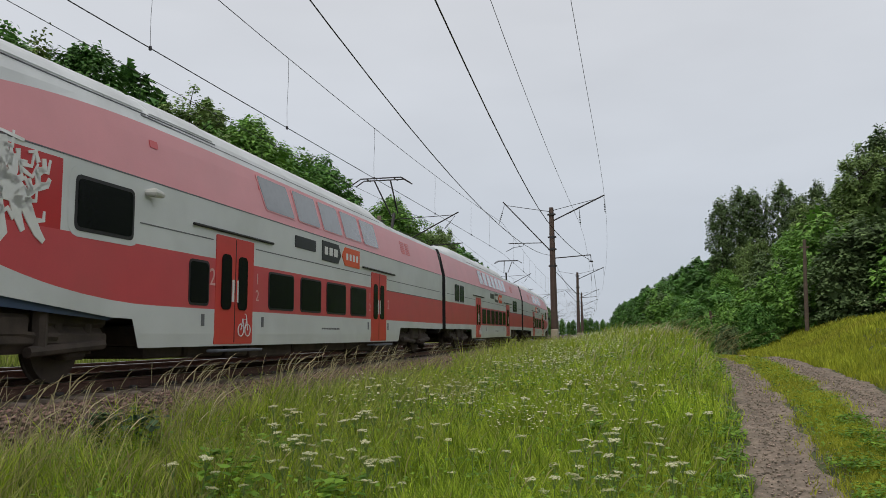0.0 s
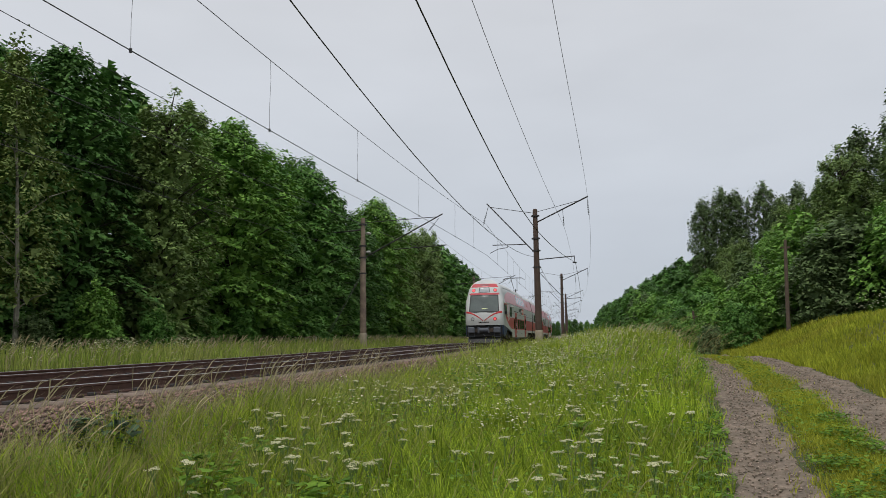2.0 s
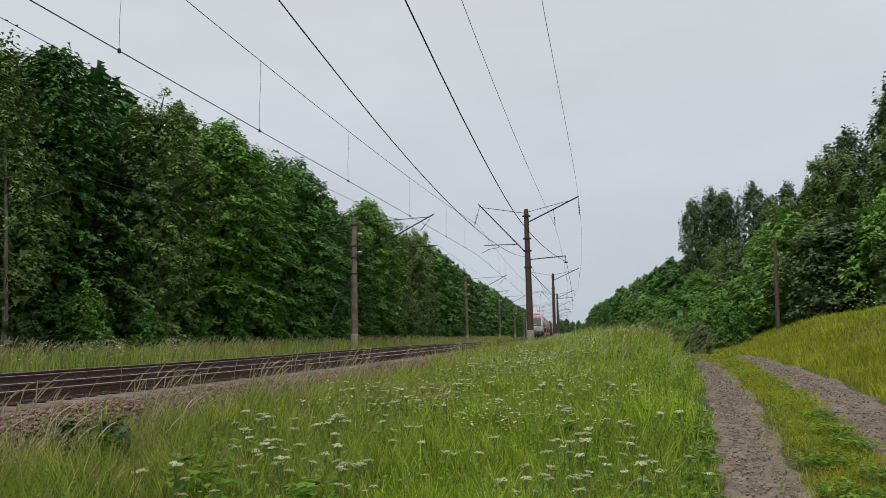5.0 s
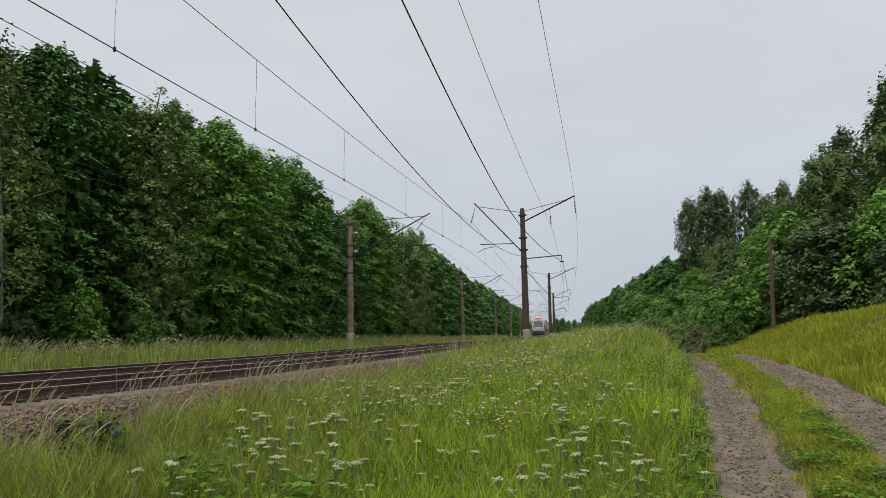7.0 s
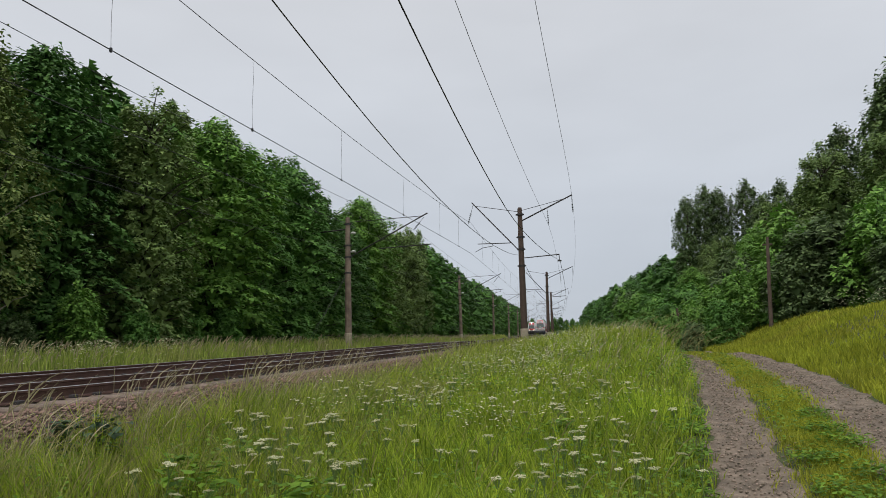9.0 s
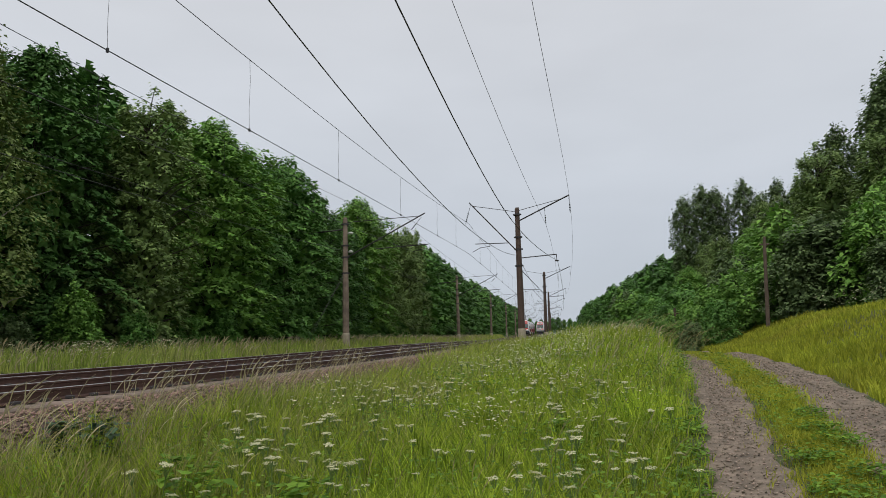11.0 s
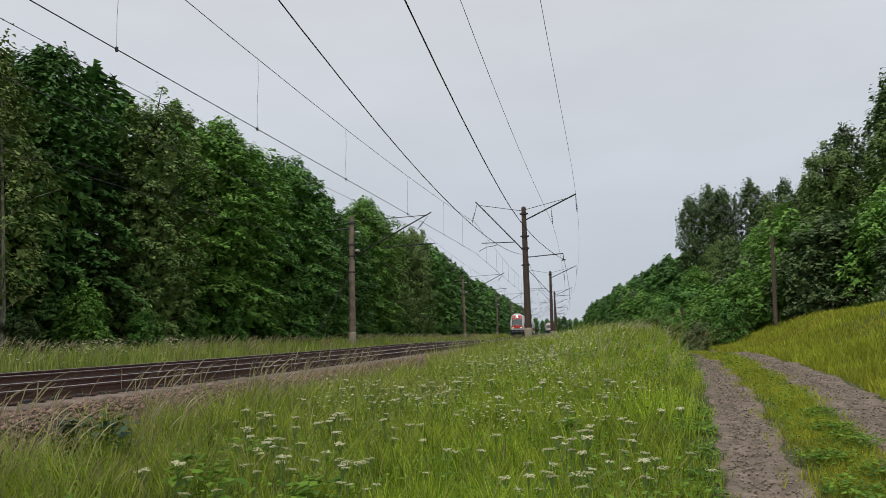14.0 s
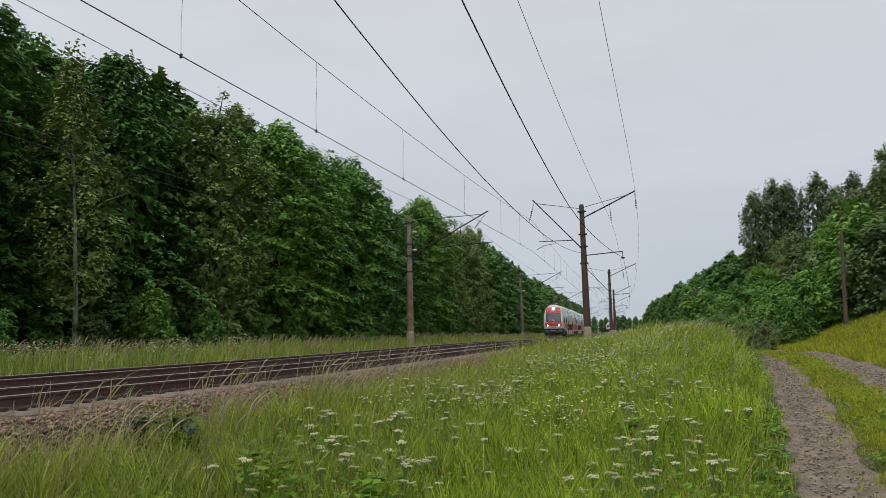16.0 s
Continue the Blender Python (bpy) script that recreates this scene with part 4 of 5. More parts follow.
    # behind the far track
    n = 38000
    y = 6 + 190 * rng.random(n) ** 1.9
    o = rng.uniform(-20.6, -15.2, n)
    blades("far_verge_grass", o, y, rng.uniform(0.3, 0.7, n) * (0.6 + 0.7 * smooth(-15.4, -17.5, o)), rng.uniform(0.012, 0.024, n) * (1 + y / 30), M["far_grass"],
           "pale seeding grass along the wood's edge", 0.35, 7)
    # rough grass far down the near side
    n = 14000
    y = 55 + 190 * rng.random(n) ** 1.6
    o = rng.uniform(-6, 8, n)
    blades("rough_grass", o, y, rng.uniform(0.35, 0.8, n), rng.uniform(0.05, 0.1, n) * (1 + y / 120), M["far_grass"], "rough grass along the distant line", 0.3, 8)


def leafy_undergrowth():
    """Small clover and vetch leaves low in the verge and beside the ruts."""
    rng = np.random.default_rng(31)
    n = 42000
    y = 4.5 + 26 * rng.random(n) ** 1.6
    o = rng.uniform(-5.6, 4.6, n)
    gap = np.abs(o - rut(y) - 0.89)
    keep = ((o < rut(y) - 0.4) & (patchy(o, y, 1.4) > 0.35)) | ((gap < 0.42) & (rng.random(n) < 0.9)) | ((o > rut(y) + 2.5) & (rng.random(n) < 0.35))
    o, y = o[keep], y[keep]
    n = len(o)
    low = o > rut(y) - 0.4
    c = np.stack((line_x(y) + o, y, ground(o, y) + np.where(low, rng.uniform(0.02, 0.12, n), rng.uniform(0.08, 0.42, n))), -1)
    a = rng.uniform(0, 6.28, n)
    t = np.stack((np.cos(a), np.sin(a), rng.uniform(-0.4, 0.4, n)), -1)
    s = np.stack((-np.sin(a), np.cos(a), rng.uniform(-0.4, 0.4, n)), -1)
    L = (rng.uniform(0.022, 0.055, n) * (1 + y / 25))[:, None]
    v = np.stack((c, c + t * L * 0.5 + s * L * 0.36, c + t * L, c + t * L * 0.5 - s * L * 0.36), 1).reshape(-1, 3)
    me = fast_mesh("undergrowth", v, np.arange(n * 4), np.full(n, 4), M["weed"])
    tagged(new("undergrowth", me), "small green clover and vetch leaves among the grass", "weeds", kind="stuff")


def weeds(name, spots, material, label, leaf, count, height, seed):
    rng = np.random.default_rng(seed)
    vs, n = [], 0
    for o, y, r in spots:
        for _ in range(count):
            a, d = rng.uniform(0, 6.28), r * rng.random() ** 0.6
            oo, yy = o + d * math.cos(a), y + d * math.sin(a)
            c = np.array(on_ground(oo, yy, height * rng.uniform(0.3, 1.0)))
            L = leaf * rng.uniform(0.6, 1.3)
            ta = rng.uniform(0, 6.28)
            t = np.array([math.cos(ta), math.sin(ta), rng.uniform(-0.5, 0.2)])
            s = np.array([-math.sin(ta), math.cos(ta), rng.uniform(-0.3, 0.3)])
            vs += [c, c + t * L * 0.5 + s * L * 0.36 + [0, 0, 0.1 * L], c + t * L, c + t * L * 0.5 - s * L * 0.36 + [0, 0, 0.1 * L]]
            n += 1
    loops = (np.arange(n)[:, None] * 4 + np.array([[0, 1, 2, 0, 2, 3]])).reshape(-1)
    me = fast_mesh(name, np.array(vs), loops, np.full(n * 2, 3), material)
    tagged(new(name, me), label, "weeds", kind="stuff")


def meadow_plants():
    rnd = random.Random(15)
    weeds("broad_leaf_weeds", [(-3.65, 6.2, 0.3), (-3.7, 7.5, 0.25), (-3.35, 5.9, 0.3), (-2.6, 6.4, 0.25), (-0.5, 9.8, 0.1)], M["weed"],
          "broad pale-green weed leaves in the grass", 0.12, 80, 0.45, 21)
    weeds("dark_weeds", [(-5.45, 7.4, 0.24), (-5.25, 7.1, 0.2), (-5.6, 6.9, 0.15)], M["weed_dark"], "dark green nettle clump in the grass", 0.12, 90, 0.5, 22)
    weeds("road_edge_weeds", [(float(rut(y)) + 0.9 + rnd.uniform(-0.2, 0.3), y, 0.32) for y in (6.5, 7, 7.6, 8.2, 8.9, 9.6, 10.5, 11.5, 13)] +
          [(float(rut(y)) - 0.6, y, 0.22) for y in (7, 7.8, 8.8, 10, 11.5, 13)], M["weed"], "low broad-leaved weeds beside the wheel ruts", 0.07, 190, 0.17, 23)

    def flower(height, heads, seed):
        r = random.Random(seed)
        t = tagged(new("wildflower"), "white umbel wildflower on a thin green stem", "wildflower", group="white umbel flowers in the verge")
        b, p = Build(), Build()
        b.tube([(0, 0, 0), (0.02, 0.01, height * 0.5), (0, 0.03, height * 0.8)], 0.0045, 4, caps=False)
        for k in range(heads):
            a = k * 2.4 + r.random()
            d = 0.029 * math.sqrt(k / max(1, heads)) + 0.006
            c = Vector((d * math.cos(a) * 1.5, d * math.sin(a) * 1.5 + 0.03, height * r.uniform(0.97, 1.0)))
            b.tube([(0, 0.03, height * 0.8), c], 0.0025, 3, caps=False)
            for j in range(7):
                aa = j * 2.4 + r.random()
                q = c + Vector((math.cos(aa), math.sin(aa), 0)) * 0.012 * math.sqrt(j / 3) + Vector((0, 0, r.uniform(0, 0.010)))
                s = r.uniform(0.005, 0.009)
                p.face([q + Vector((math.cos(u) * s, math.sin(u) * s, 0.003 * (-1) ** i)) for i, u in enumerate((0, 1.26, 2.51, 3.77, 5.03))])
        part("stem", b, M["stem"], t)
        part("umbel", p, M["petal"], t)
        return t

    kinds = [flower(0.55, 9, 1), flower(0.64, 12, 2), flower(0.46, 6, 3)]
    used = set()
    for cy, co, n, sp in ((8.6, -4.2, 10, 0.22), (7.3, -3.2, 20, 0.26), (9.2, -3.2, 14, 0.3), (6.7, -2.7, 18, 0.26), (7.6, -3.9, 6, 0.2), (12.1, -3.2, 14, 0.5), (13.3, -2.9, 16, 0.5),
                          (17.9, -2.7, 14, 0.6), (10.9, -2.1, 14, 0.5), (19, -2.2, 12, 0.6), (13, -0.8, 12, 0.35), (12.6, 0.1, 12, 0.35), (10, 0.0, 12, 0.3), (7.8, 0.0, 14, 0.28),
                          (6.7, -0.6, 14, 0.28), (8.2, -2.0, 12, 0.35), (12.7, -3.8, 8, 0.4), (5.5, -3.4, 5, 0.2), (10.5, -0.4, 10, 0.3), (7.1, 0.3, 10, 0.25)):
        for _ in range(n):
            o, y = co + rnd.gauss(0, sp), cy + rnd.gauss(0, sp * 1.3)
            if o > float(rut(y)) - 0.5 or y < 5.0:
                continue
            i = rnd.randrange(3)
            m = Matrix.LocRotScale(on_ground(o, y, -0.02), Euler((rnd.uniform(-0.15, 0.15), rnd.uniform(-0.15, 0.15), rnd.uniform(0, 6.28))), Vector((1, 1, 1)) * rnd.uniform(0.75, 1.1))
            if i not in used:
                used.add(i)
                kinds[i].matrix_basis = m
            else:
                copy_thing(kinds[i], m)


def tiny_flowers(name, o, y, h, size, label, seed):
    rng = np.random.default_rng(seed)
    n = len(o)
    c = np.stack((line_x(y) + o, y, ground(o, y) + h), -1)
    a = rng.uniform(0, 6.28, n)
    ring = []
    for k in range(5):
        t = a + k * 1.2566
        ring.append(c + np.stack((np.cos(t), np.sin(t), rng.uniform(-0.35, 0.35, n)), -1) * (size * rng.uniform(0.6, 1.2, n))[:, None])
    v = np.stack(ring, 1).reshape(-1, 3)
    me = fast_mesh(name, v, np.arange(n * 5), np.full(n, 5), M["petal"])
    tagged(new(name, me), label, "wildflowers", kind="stuff")


def flower_haze():
    rng = np.random.default_rng(44)
    n = 6500
    y = rng.uniform(9, 34, n)
    o = rng.normal(-1.9 + 0.06 * (y - 14), 1.35, n)
    keep = (o < rut(y) - 0.6) & (patchy(o, y, 0.9) > 0.4)
    o, y = o[keep], y[keep]
    tiny_flowers("cream_flower_heads", o, y, rng.uniform(0.35, 0.7, len(o)), rng.uniform(0.010, 0.02, len(o)) * (1 + y / 40), "many small cream flower heads over the grass", 45)
    n = 600
    y = rng.uniform(36, 44, n)
    o = rng.uniform(11, 22, n)
    tiny_flowers("pale_flower_heads", o, y, rng.uniform(0.4, 1.1, n), rng.uniform(0.03, 0.055, n), "pale flower heads along the meadow's far edge", 48)
    n = 2600
    y = rng.uniform(12, 30, n)
    o = rng.normal(-18.2, 0.9, n)
    keep = patchy(o, y, 0.7) > 0.45
    tiny_flowers("cream_flower_heads", o[keep], y[keep], rng.uniform(0.45, 0.9, keep.sum()), rng.uniform(0.025, 0.05, keep.sum()), "small cream flower heads along the wood's edge", 46)


lawns()
flower_haze()
leafy_undergrowth()
meadow_plants()


# ---- trains ----
CAR = 25.7
HALF = CAR / 2
STRETCH = 0.97
PROFILE_Z = [0.3, 0.6, 2.95, 3.85, 4.12, 4.32, 4.47, 4.57, 4.63]
PROFILE_X = [1.37, 1.41, 1.41, 1.20, 1.06, 0.88, 0.66, 0.40, 0.0]
NOSE_Z = [0.3, 1.3, 1.7, 2.1, 2.3, 3.4, 3.95, 4.25, 4.45, 4.58, 4.63]
NOSE_Y = [0.50, 0.46, 0.38, 0.40, 0.47, 0.84, 1.04, 1.25, 1.50, 1.85, 2.3]
CORNER = 0.38


def Q(x, u, z):
    return P(x, u + 0.38, z)


def half_width(z):
    return float(np.interp(z, PROFILE_Z, PROFILE_X))


def front_width(z):
    return half_width(z) * 0.955


def nose(z):
    return float(np.interp(z, NOSE_Z, NOSE_Y))


def corner_end(z):
    return nose(z) + 0.12 + CORNER


def front_u(x, z):
    w = max(0.05, front_width(z))
    r = min(CORNER, w * 0.6)
    if abs(x) <= w - r:
        return nose(z) + 0.12 * (x / (w - r)) ** 2
    s = min(1.0, (abs(x) - (w - r)) / r)
    return nose(z) + 0.12 + CORNER * (1 - math.sqrt(max(0, 1 - s * s)))


def P(x, u, z):
    return (x, u * STRETCH - HALF, z)


def plate(b, pts, off, place, m=0):
    """A thin raised panel: pts are (u, z) or (x, z) corners, place lays them on the body."""
    top = [place(a, z, off) for a, z in pts]
    low = [place(a, z, -0.02) for a, z in pts]
    b.face(top, m)
    n = len(pts)
    for i in range(n):
        k = (i + 1) % n
        b.face([low[i], low[k], top[k], top[i]], m)


def rounded(a0, a1, z0, z1, r=0.08, slant=0.0):
    pts = []
    for ca, cz, t0 in ((a1 - r, z0 + r, -90), (a1 - r, z1 - r, 0), (a0 + r, z1 - r, 90), (a0 + r, z0 + r, 180)):
        for k in range(4):
            t = radians(t0 + 30 * k)
            z = cz + r * math.sin(t)
            pts.append((ca + r * math.cos(t) + slant * (z - z0), z))
    return pts


def roof_fall(u):
    """The roof sinks a little towards the cab."""
    return 0.925 + 0.075 * float(smooth(2.5, 9.0, u))


def on_side(s):
    return lambda u, z, off: P(s * (half_width(z) + off), u, z)


def roof_lid(car, s, u0, u1):
    """A long raised lid along the roof's shoulder."""
    b = Build()
    zs = [4.10, 4.13, 4.2, 4.28, 4.36, 4.43, 4.47, 4.49]
    rows = []
    for u in [u0, u0 + 0.05] + [u0 + (u1 - u0) * k / 6 for k in range(1, 6)] + [u1 - 0.05, u1]:
        f = roof_fall(u)
        rows.append([P(s * (half_width(z) + o), u, 2.95 + (z - 2.95) * f + o)
                     for z in zs for o in [-0.02 if u in (u0, u1) or z in (zs[0], zs[-1]) else 0.014]])
    b.grid(rows)
    lid = part("roof_lid", b, M["roof"], car, "long pale raised roof lid", smooth=False)
    b = Build()
    low = [P(s * (half_width(4.09) + 0.004), u, 2.95 + 1.14 * roof_fall(u)) for u in (u0 - 0.02, (u0 + u1) / 2, u1 + 0.02)]
    b.tube([rows[-1][5], rows[-1][3], rows[-1][1], low[2], low[1], low[0]], 0.011, 5)
    part("lid_seam", b, M["ink_grey"], lid, "dark seam of the roof lid")


def on_front(x, z, off):
    return P(x, front_u(x, z) - off, z)


def side_panel(car, name, s, u0, u1, z0, z1, material, off=0.012, r=0.08, slant=0.0, label="", parent=None):
    b = Build()
    plate(b, rounded(u0, u1, z0, z1, r, slant), off, on_side(s))
    return part(name, b, material, parent or car, label)


def front_patch(car, name, x0, x1, z0, z1, material, off=0.012, label="", taper=0.0, parent=None):
    """A panel that follows the bowed front."""
    b = Build()
    rows = []
    for k in range(13):
        z = z0 + (z1 - z0) * k / 12
        sh = taper * (z - z0)
        xs = [x0 + sh + (x1 - x0 - 2 * sh) * j / 20 for j in range(21)]
        o = off if 0 < k < 12 else off - 0.01
        rows.append([on_front(x, z, o if 0 < j < 20 else off - 0.01) for j, x in enumerate(xs)])
    b.grid(rows)
    return part(name, b, material, parent or car, label, smooth=True)


def written(car, text, s, u, z, size, material, label):
    cu = bpy.data.curves.new("writing", "FONT")
    cu.body, cu.size, cu.extrude, cu.align_x = text, size, 0.002, "CENTER"
    tmp = bpy.data.objects.new("writing", cu)
    me = bpy.data.meshes.new_from_object(tmp)
    bpy.data.objects.remove(tmp)
    me.materials.clear()
    me.materials.append(material)
    ob = part("writing", me, None, car, label)
    ob.matrix_basis = Matrix.Translation(P(s * (half_width(z) + 0.014), u, z)) @ pose(0, 0, 0, 90, 0, 90 * s)
    return ob


def swoosh_low(u):
    if u <= 1.2:
        return 2.85
    if u >= 6.5:
        return 1.07
    return 1.07 + 1.78 * (1 - math.sqrt(max(0.0, 1 - ((6.5 - u) / 5.3) ** 2)))


def shell(car, cab, liv):
    """Body of a car: side walls, roof, ends."""
    w, r, br, pk, rf = range(5)
    us = ([1.0, 1.2, 1.35, 1.5, 1.7, 1.9, 2.1, 2.4] + [2.4 + 0.2 * k for k in range(1, 10)] + [4.3, 4.301] if cab else [0.12, 1.2, 2.2, 4.3]) + \
        [4.8, 5.4, 5.9, 5.92, 6.1, 6.6, 7.5, 9, 11, 13, 15, 17, 18.6, 19.4, 20.0, 20.02, 20.2, 22, 24, 25.4, 26.2]
    b = Build()

    def bottom(u):
        if cab and u < 5.9:
            return max(0.86, 1.31 - 0.1 * (u - 1.0))
        if not cab and u < 5.9:
            return 0.86
        if 5.9 <= u < 6.11:
            return 0.86 - 0.42 * (u - 5.9) / 0.2
        if 20.0 <= u < 20.25:
            return 0.44 + 0.42 * (u - 20.0) / 0.2
        return 0.86 if u >= 20.2 else 0.44

    def rows_at(u):
        lo = bottom(u)
        b1 = swoosh_low(u) if cab else 1.07
        b1 = max(b1, lo + 0.02)
        b2 = (2.86 if u <= 4.3 else 1.95) if cab else 1.95
        b2 = max(b2, b1)
        mid = min(b2, max(b1, 1.95))
        pt = 3.89
        if cab and u < 6.6:
            pt = 2.94 + (0.0 if u < 1.5 else 0.95 * math.sqrt(max(0.0, 1 - ((6.6 - u) / 5.1) ** 2)))
        cap = 4.63
        if u > 18.6:
            cap = 4.63 - 0.6 * float(smooth(18.6, 19.6, u))
        if not cab and u < 4.3:
            cap = 4.63 - 0.6 * float(smooth(4.3, 2.2, u))
        zs = [lo] + [lo + (b1 - lo) * k / 3 for k in (1, 2, 3)] + [b1 + (mid - b1) * k / 2 for k in (1, 2)] + [mid + (b2 - mid) * k / 2 for k in (1, 2)] + \
            [b2 + (2.93 - b2) * k / 3 for k in (1, 2, 3)] + [2.93 + (pt - 2.93) * k / 4 for k in (1, 2, 3, 4)] + \
            [pt + (4.05 - pt) * k / 2 for k in (1, 2)] + [4.12, 4.22, 4.32, 4.40, 4.47, 4.53, 4.57, 4.605, 4.63]
        out = []
        for z in zs:
            x = half_width(z)
            uu = u
            if cab and u < 3.2:
                a = corner_end(min(z, 4.6))
                uu = a + (3.2 - a) * (u - 1.0) / 2.2
                x *= 1 - 0.045 * (3.2 - u) / 2.2
            z = min(z, cap)
            out.append((x, uu, 2.95 + (z - 2.95) * roof_fall(u) if cab and u > 2.2 and z > 2.95 else (2.95 + (z - 2.95) * (1 - 0.075 * float(smooth(1.0, 2.4, u))) if cab and z > 2.95 else z)))
        return out

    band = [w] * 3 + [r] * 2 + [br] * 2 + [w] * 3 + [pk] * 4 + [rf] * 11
    cols = [rows_at(u) for u in us]
    for s in (1, -1):
        n = len(b.v)
        k = len(cols[0])
        b.v += [P(s * x, u, z) for c in cols for x, u, z in c]
        for i in range(len(cols) - 1):
            for j in range(k - 1):
                q = (n + i * k + j, n + (i + 1) * k + j, n + (i + 1) * k + j + 1, n + i * k + j + 1)
                b.f.append(q if s > 0 else q[::-1])
                m = band[j]
                b.m.append(m)
    # end walls coloured black, painting in the shade between coupled cars
    end = [(x, 26.2, z) for x, u, z in cols[-1]]
    b.face([P(x, u, z) for x, u, z in end] + [P(-x, u, z) for x, u, z in end[::-1]], 5)
    if not cab:
        st = [(x, 0.12, z) for x, u, z in cols[0]]
        b.face([P(-x, u, z) for x, u, z in st] + [P(x, u, z) for x, u, z in st[::-1]], 5)
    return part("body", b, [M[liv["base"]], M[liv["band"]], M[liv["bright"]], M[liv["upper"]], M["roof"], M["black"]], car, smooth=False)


def cab_front(car, liv, tail):
    b = Build()
    zs = [1.32 + 0.1 * k for k in range(29)] + [4.17, 4.22, 4.27, 4.32, 4.37, 4.42, 4.47, 4.52, 4.56, 4.6]
    rows = []
    for z in zs:
        w = max(0.05, front_width(z))
        r = min(CORNER, w * 0.6)
        xs = [(w - r) * k / 12 for k in range(13)] + [w - r + r * math.sin(radians(a)) for a in (15, 30, 45, 60, 75, 90)]
        right = [P(x, front_u(x, z), z) for x in xs]
        rows.append([(-x, y, q) for x, y, q in right[:0:-1]] + right)
    b.grid(rows)
    top = rows[-1]
    b.face(top)
    shell_front = part("cab_front", b, M[liv["base"]], car, "smooth moulded cab front", smooth=True)
    fp = lambda *a, **k: front_patch(car, *a, **k)
    fp("windscreen_frame", -1.06, 1.06, 2.20, 3.43, M["black"], 0.016, taper=0.06)
    screen = fp("windscreen", -1.0, 1.0, 2.27, 3.37, M["windscreen"], 0.028, "tinted sloping windscreen", taper=0.06)
    if liv["front"] == "stripe":
        fp("red_strip", -1.06, 1.06, 3.44, 3.57, M["red"], 0.010)
        fp("red_panel", -0.96, 0.96, 3.98, 4.24, M["red"], 0.010, taper=0.25)
        for k in range(4):
            fp("vent_slot", -0.35, 0.35, 4.07 + 0.035 * k, 4.085 + 0.035 * k, M["ink_grey"], 0.016)
        for s in (-1, 1):
            v = Build()
            rows = []
            for k in range(15):
                t = k / 14
                x = s * (0.04 + 1.22 * t)
                z = 1.60 + 0.62 * math.sin(t * 1.5) ** 0.9
                th = 0.05 + 0.07 * t
                rows.append([on_front(x, z - th * 0.6, 0.01), on_front(x, z, 0.016), on_front(x, z + th * 0.6, 0.01)])
            v.grid(rows)
            part("red_stripe", v, M["bright_red"], car)
    else:
        fp("red_panel", -1.02, 1.02, 3.45, 4.2, M["door_red"], 0.010, taper=0.10)
        fp("red_panel", -1.1, 1.1, 1.62, 2.18, M["door_red"], 0.010)
    fp("display_frame", -0.40, 0.40, 3.60, 3.96, M["black"], 0.010, taper=0.12)
    fp("display", -0.36, 0.36, 3.63, 3.93, M["display"], 0.018, "pale destination display box", taper=0.12)
    for k, (x, w) in enumerate(((-0.16, 0.1), (-0.02, 0.1), (0.14, 0.12))):
        fp("display_bar", x, x + w, 3.73, 3.82, M["lamp_off"], 0.024)
    for k, x in enumerate((-0.12, -0.04, 0.03, 0.11, 0.19)):
        fp("destination_bar", x, x + 0.06, 2.43, 2.48, M["led"], 0.036, parent=screen)
    for k in range(8):
        fp("number_bar", -0.36 + 0.09 * k, -0.29 + 0.09 * k, 1.46, 1.55, M["ink_dark"], 0.012)
    for x0, x1 in ((-0.75, -0.35), (0.25, 0.7)):
        fp("wiper", x0, x1, 2.17, 2.19, M["black"], 0.03)
    for s in (-1, 1):
        for z, x, r, upper in ((3.76, 0.76, 0.135, True), (1.74, 0.78, 0.125, False)):
            c = Vector(on_front(s * x, z, 0.0))
            d = Vector((s * 0.06, -1, 0.35 if upper else 0.0)).normalized()
            ring = Build()
            ring.disc(c - d * 0.03, d, r, 0.055, 18)
            lamp = part("lamp", ring, M["black"] if not upper else M["buffer"], car, "round lamp in a dark ring")
            lens = Build()
            lens.disc(c, d, r * 0.78, 0.035, 16)
            if tail:
                on = upper or s > 0
                part("lens", lens, M["lamp_red"] if on else M["lamp_off"], lamp, "glowing red lens" if on else "unlit clear lens")
            else:
                part("lens", lens, M["lamp_off"] if upper else M["lamp_white"], lamp, "" if upper else "glowing white lens")
    if not tail:
        c = Vector(on_front(0, 4.02, 0.0))
        lens = Build()
        lens.disc(c, (0, -1, 0.4), 0.17, 0.04, 16)
        part("headlight", lens, M["lamp_white"], car, "glowing white roof headlight")
    # coupler recess (solid black boxes stand in for its shade), buffers, steps, plough
    b = Build()
    b.box(Q(0, 0.75, 0.92), (2.5, 0.9, 0.84), 0, 0.05)
    b.box(Q(0, 0.85, 0.45), (2.3, 0.7, 0.4), 0, 0.05)
    part("coupler_recess", b, M["black"], car)
    for s in (-1, 1):
        b = Build()
        b.box(Q(s * 0.9, 0.08, 0.98), (0.50, 0.1, 0.40), 0, 0.05)
        b.tube([Q(s * 0.9, 0.1, 0.98), Q(s * 0.9, 0.5, 0.98)], 0.12, 12)
        part("buffer", b, M["buffer"], car)
        b = Build()
        b.tube([Q(s * 0.9 - 0.22, 0.3, 0.78), Q(s * 0.9 - 0.2, 0.22, 0.52), Q(s * 0.9 + 0.2, 0.22, 0.52), Q(s * 0.9 + 0.22, 0.3, 0.78)], 0.02, 5)
        b.box(Q(s * 0.9, 0.24, 0.52), (0.42, 0.16, 0.025))
        part("step", b, M["buffer"], car)
        b = Build()
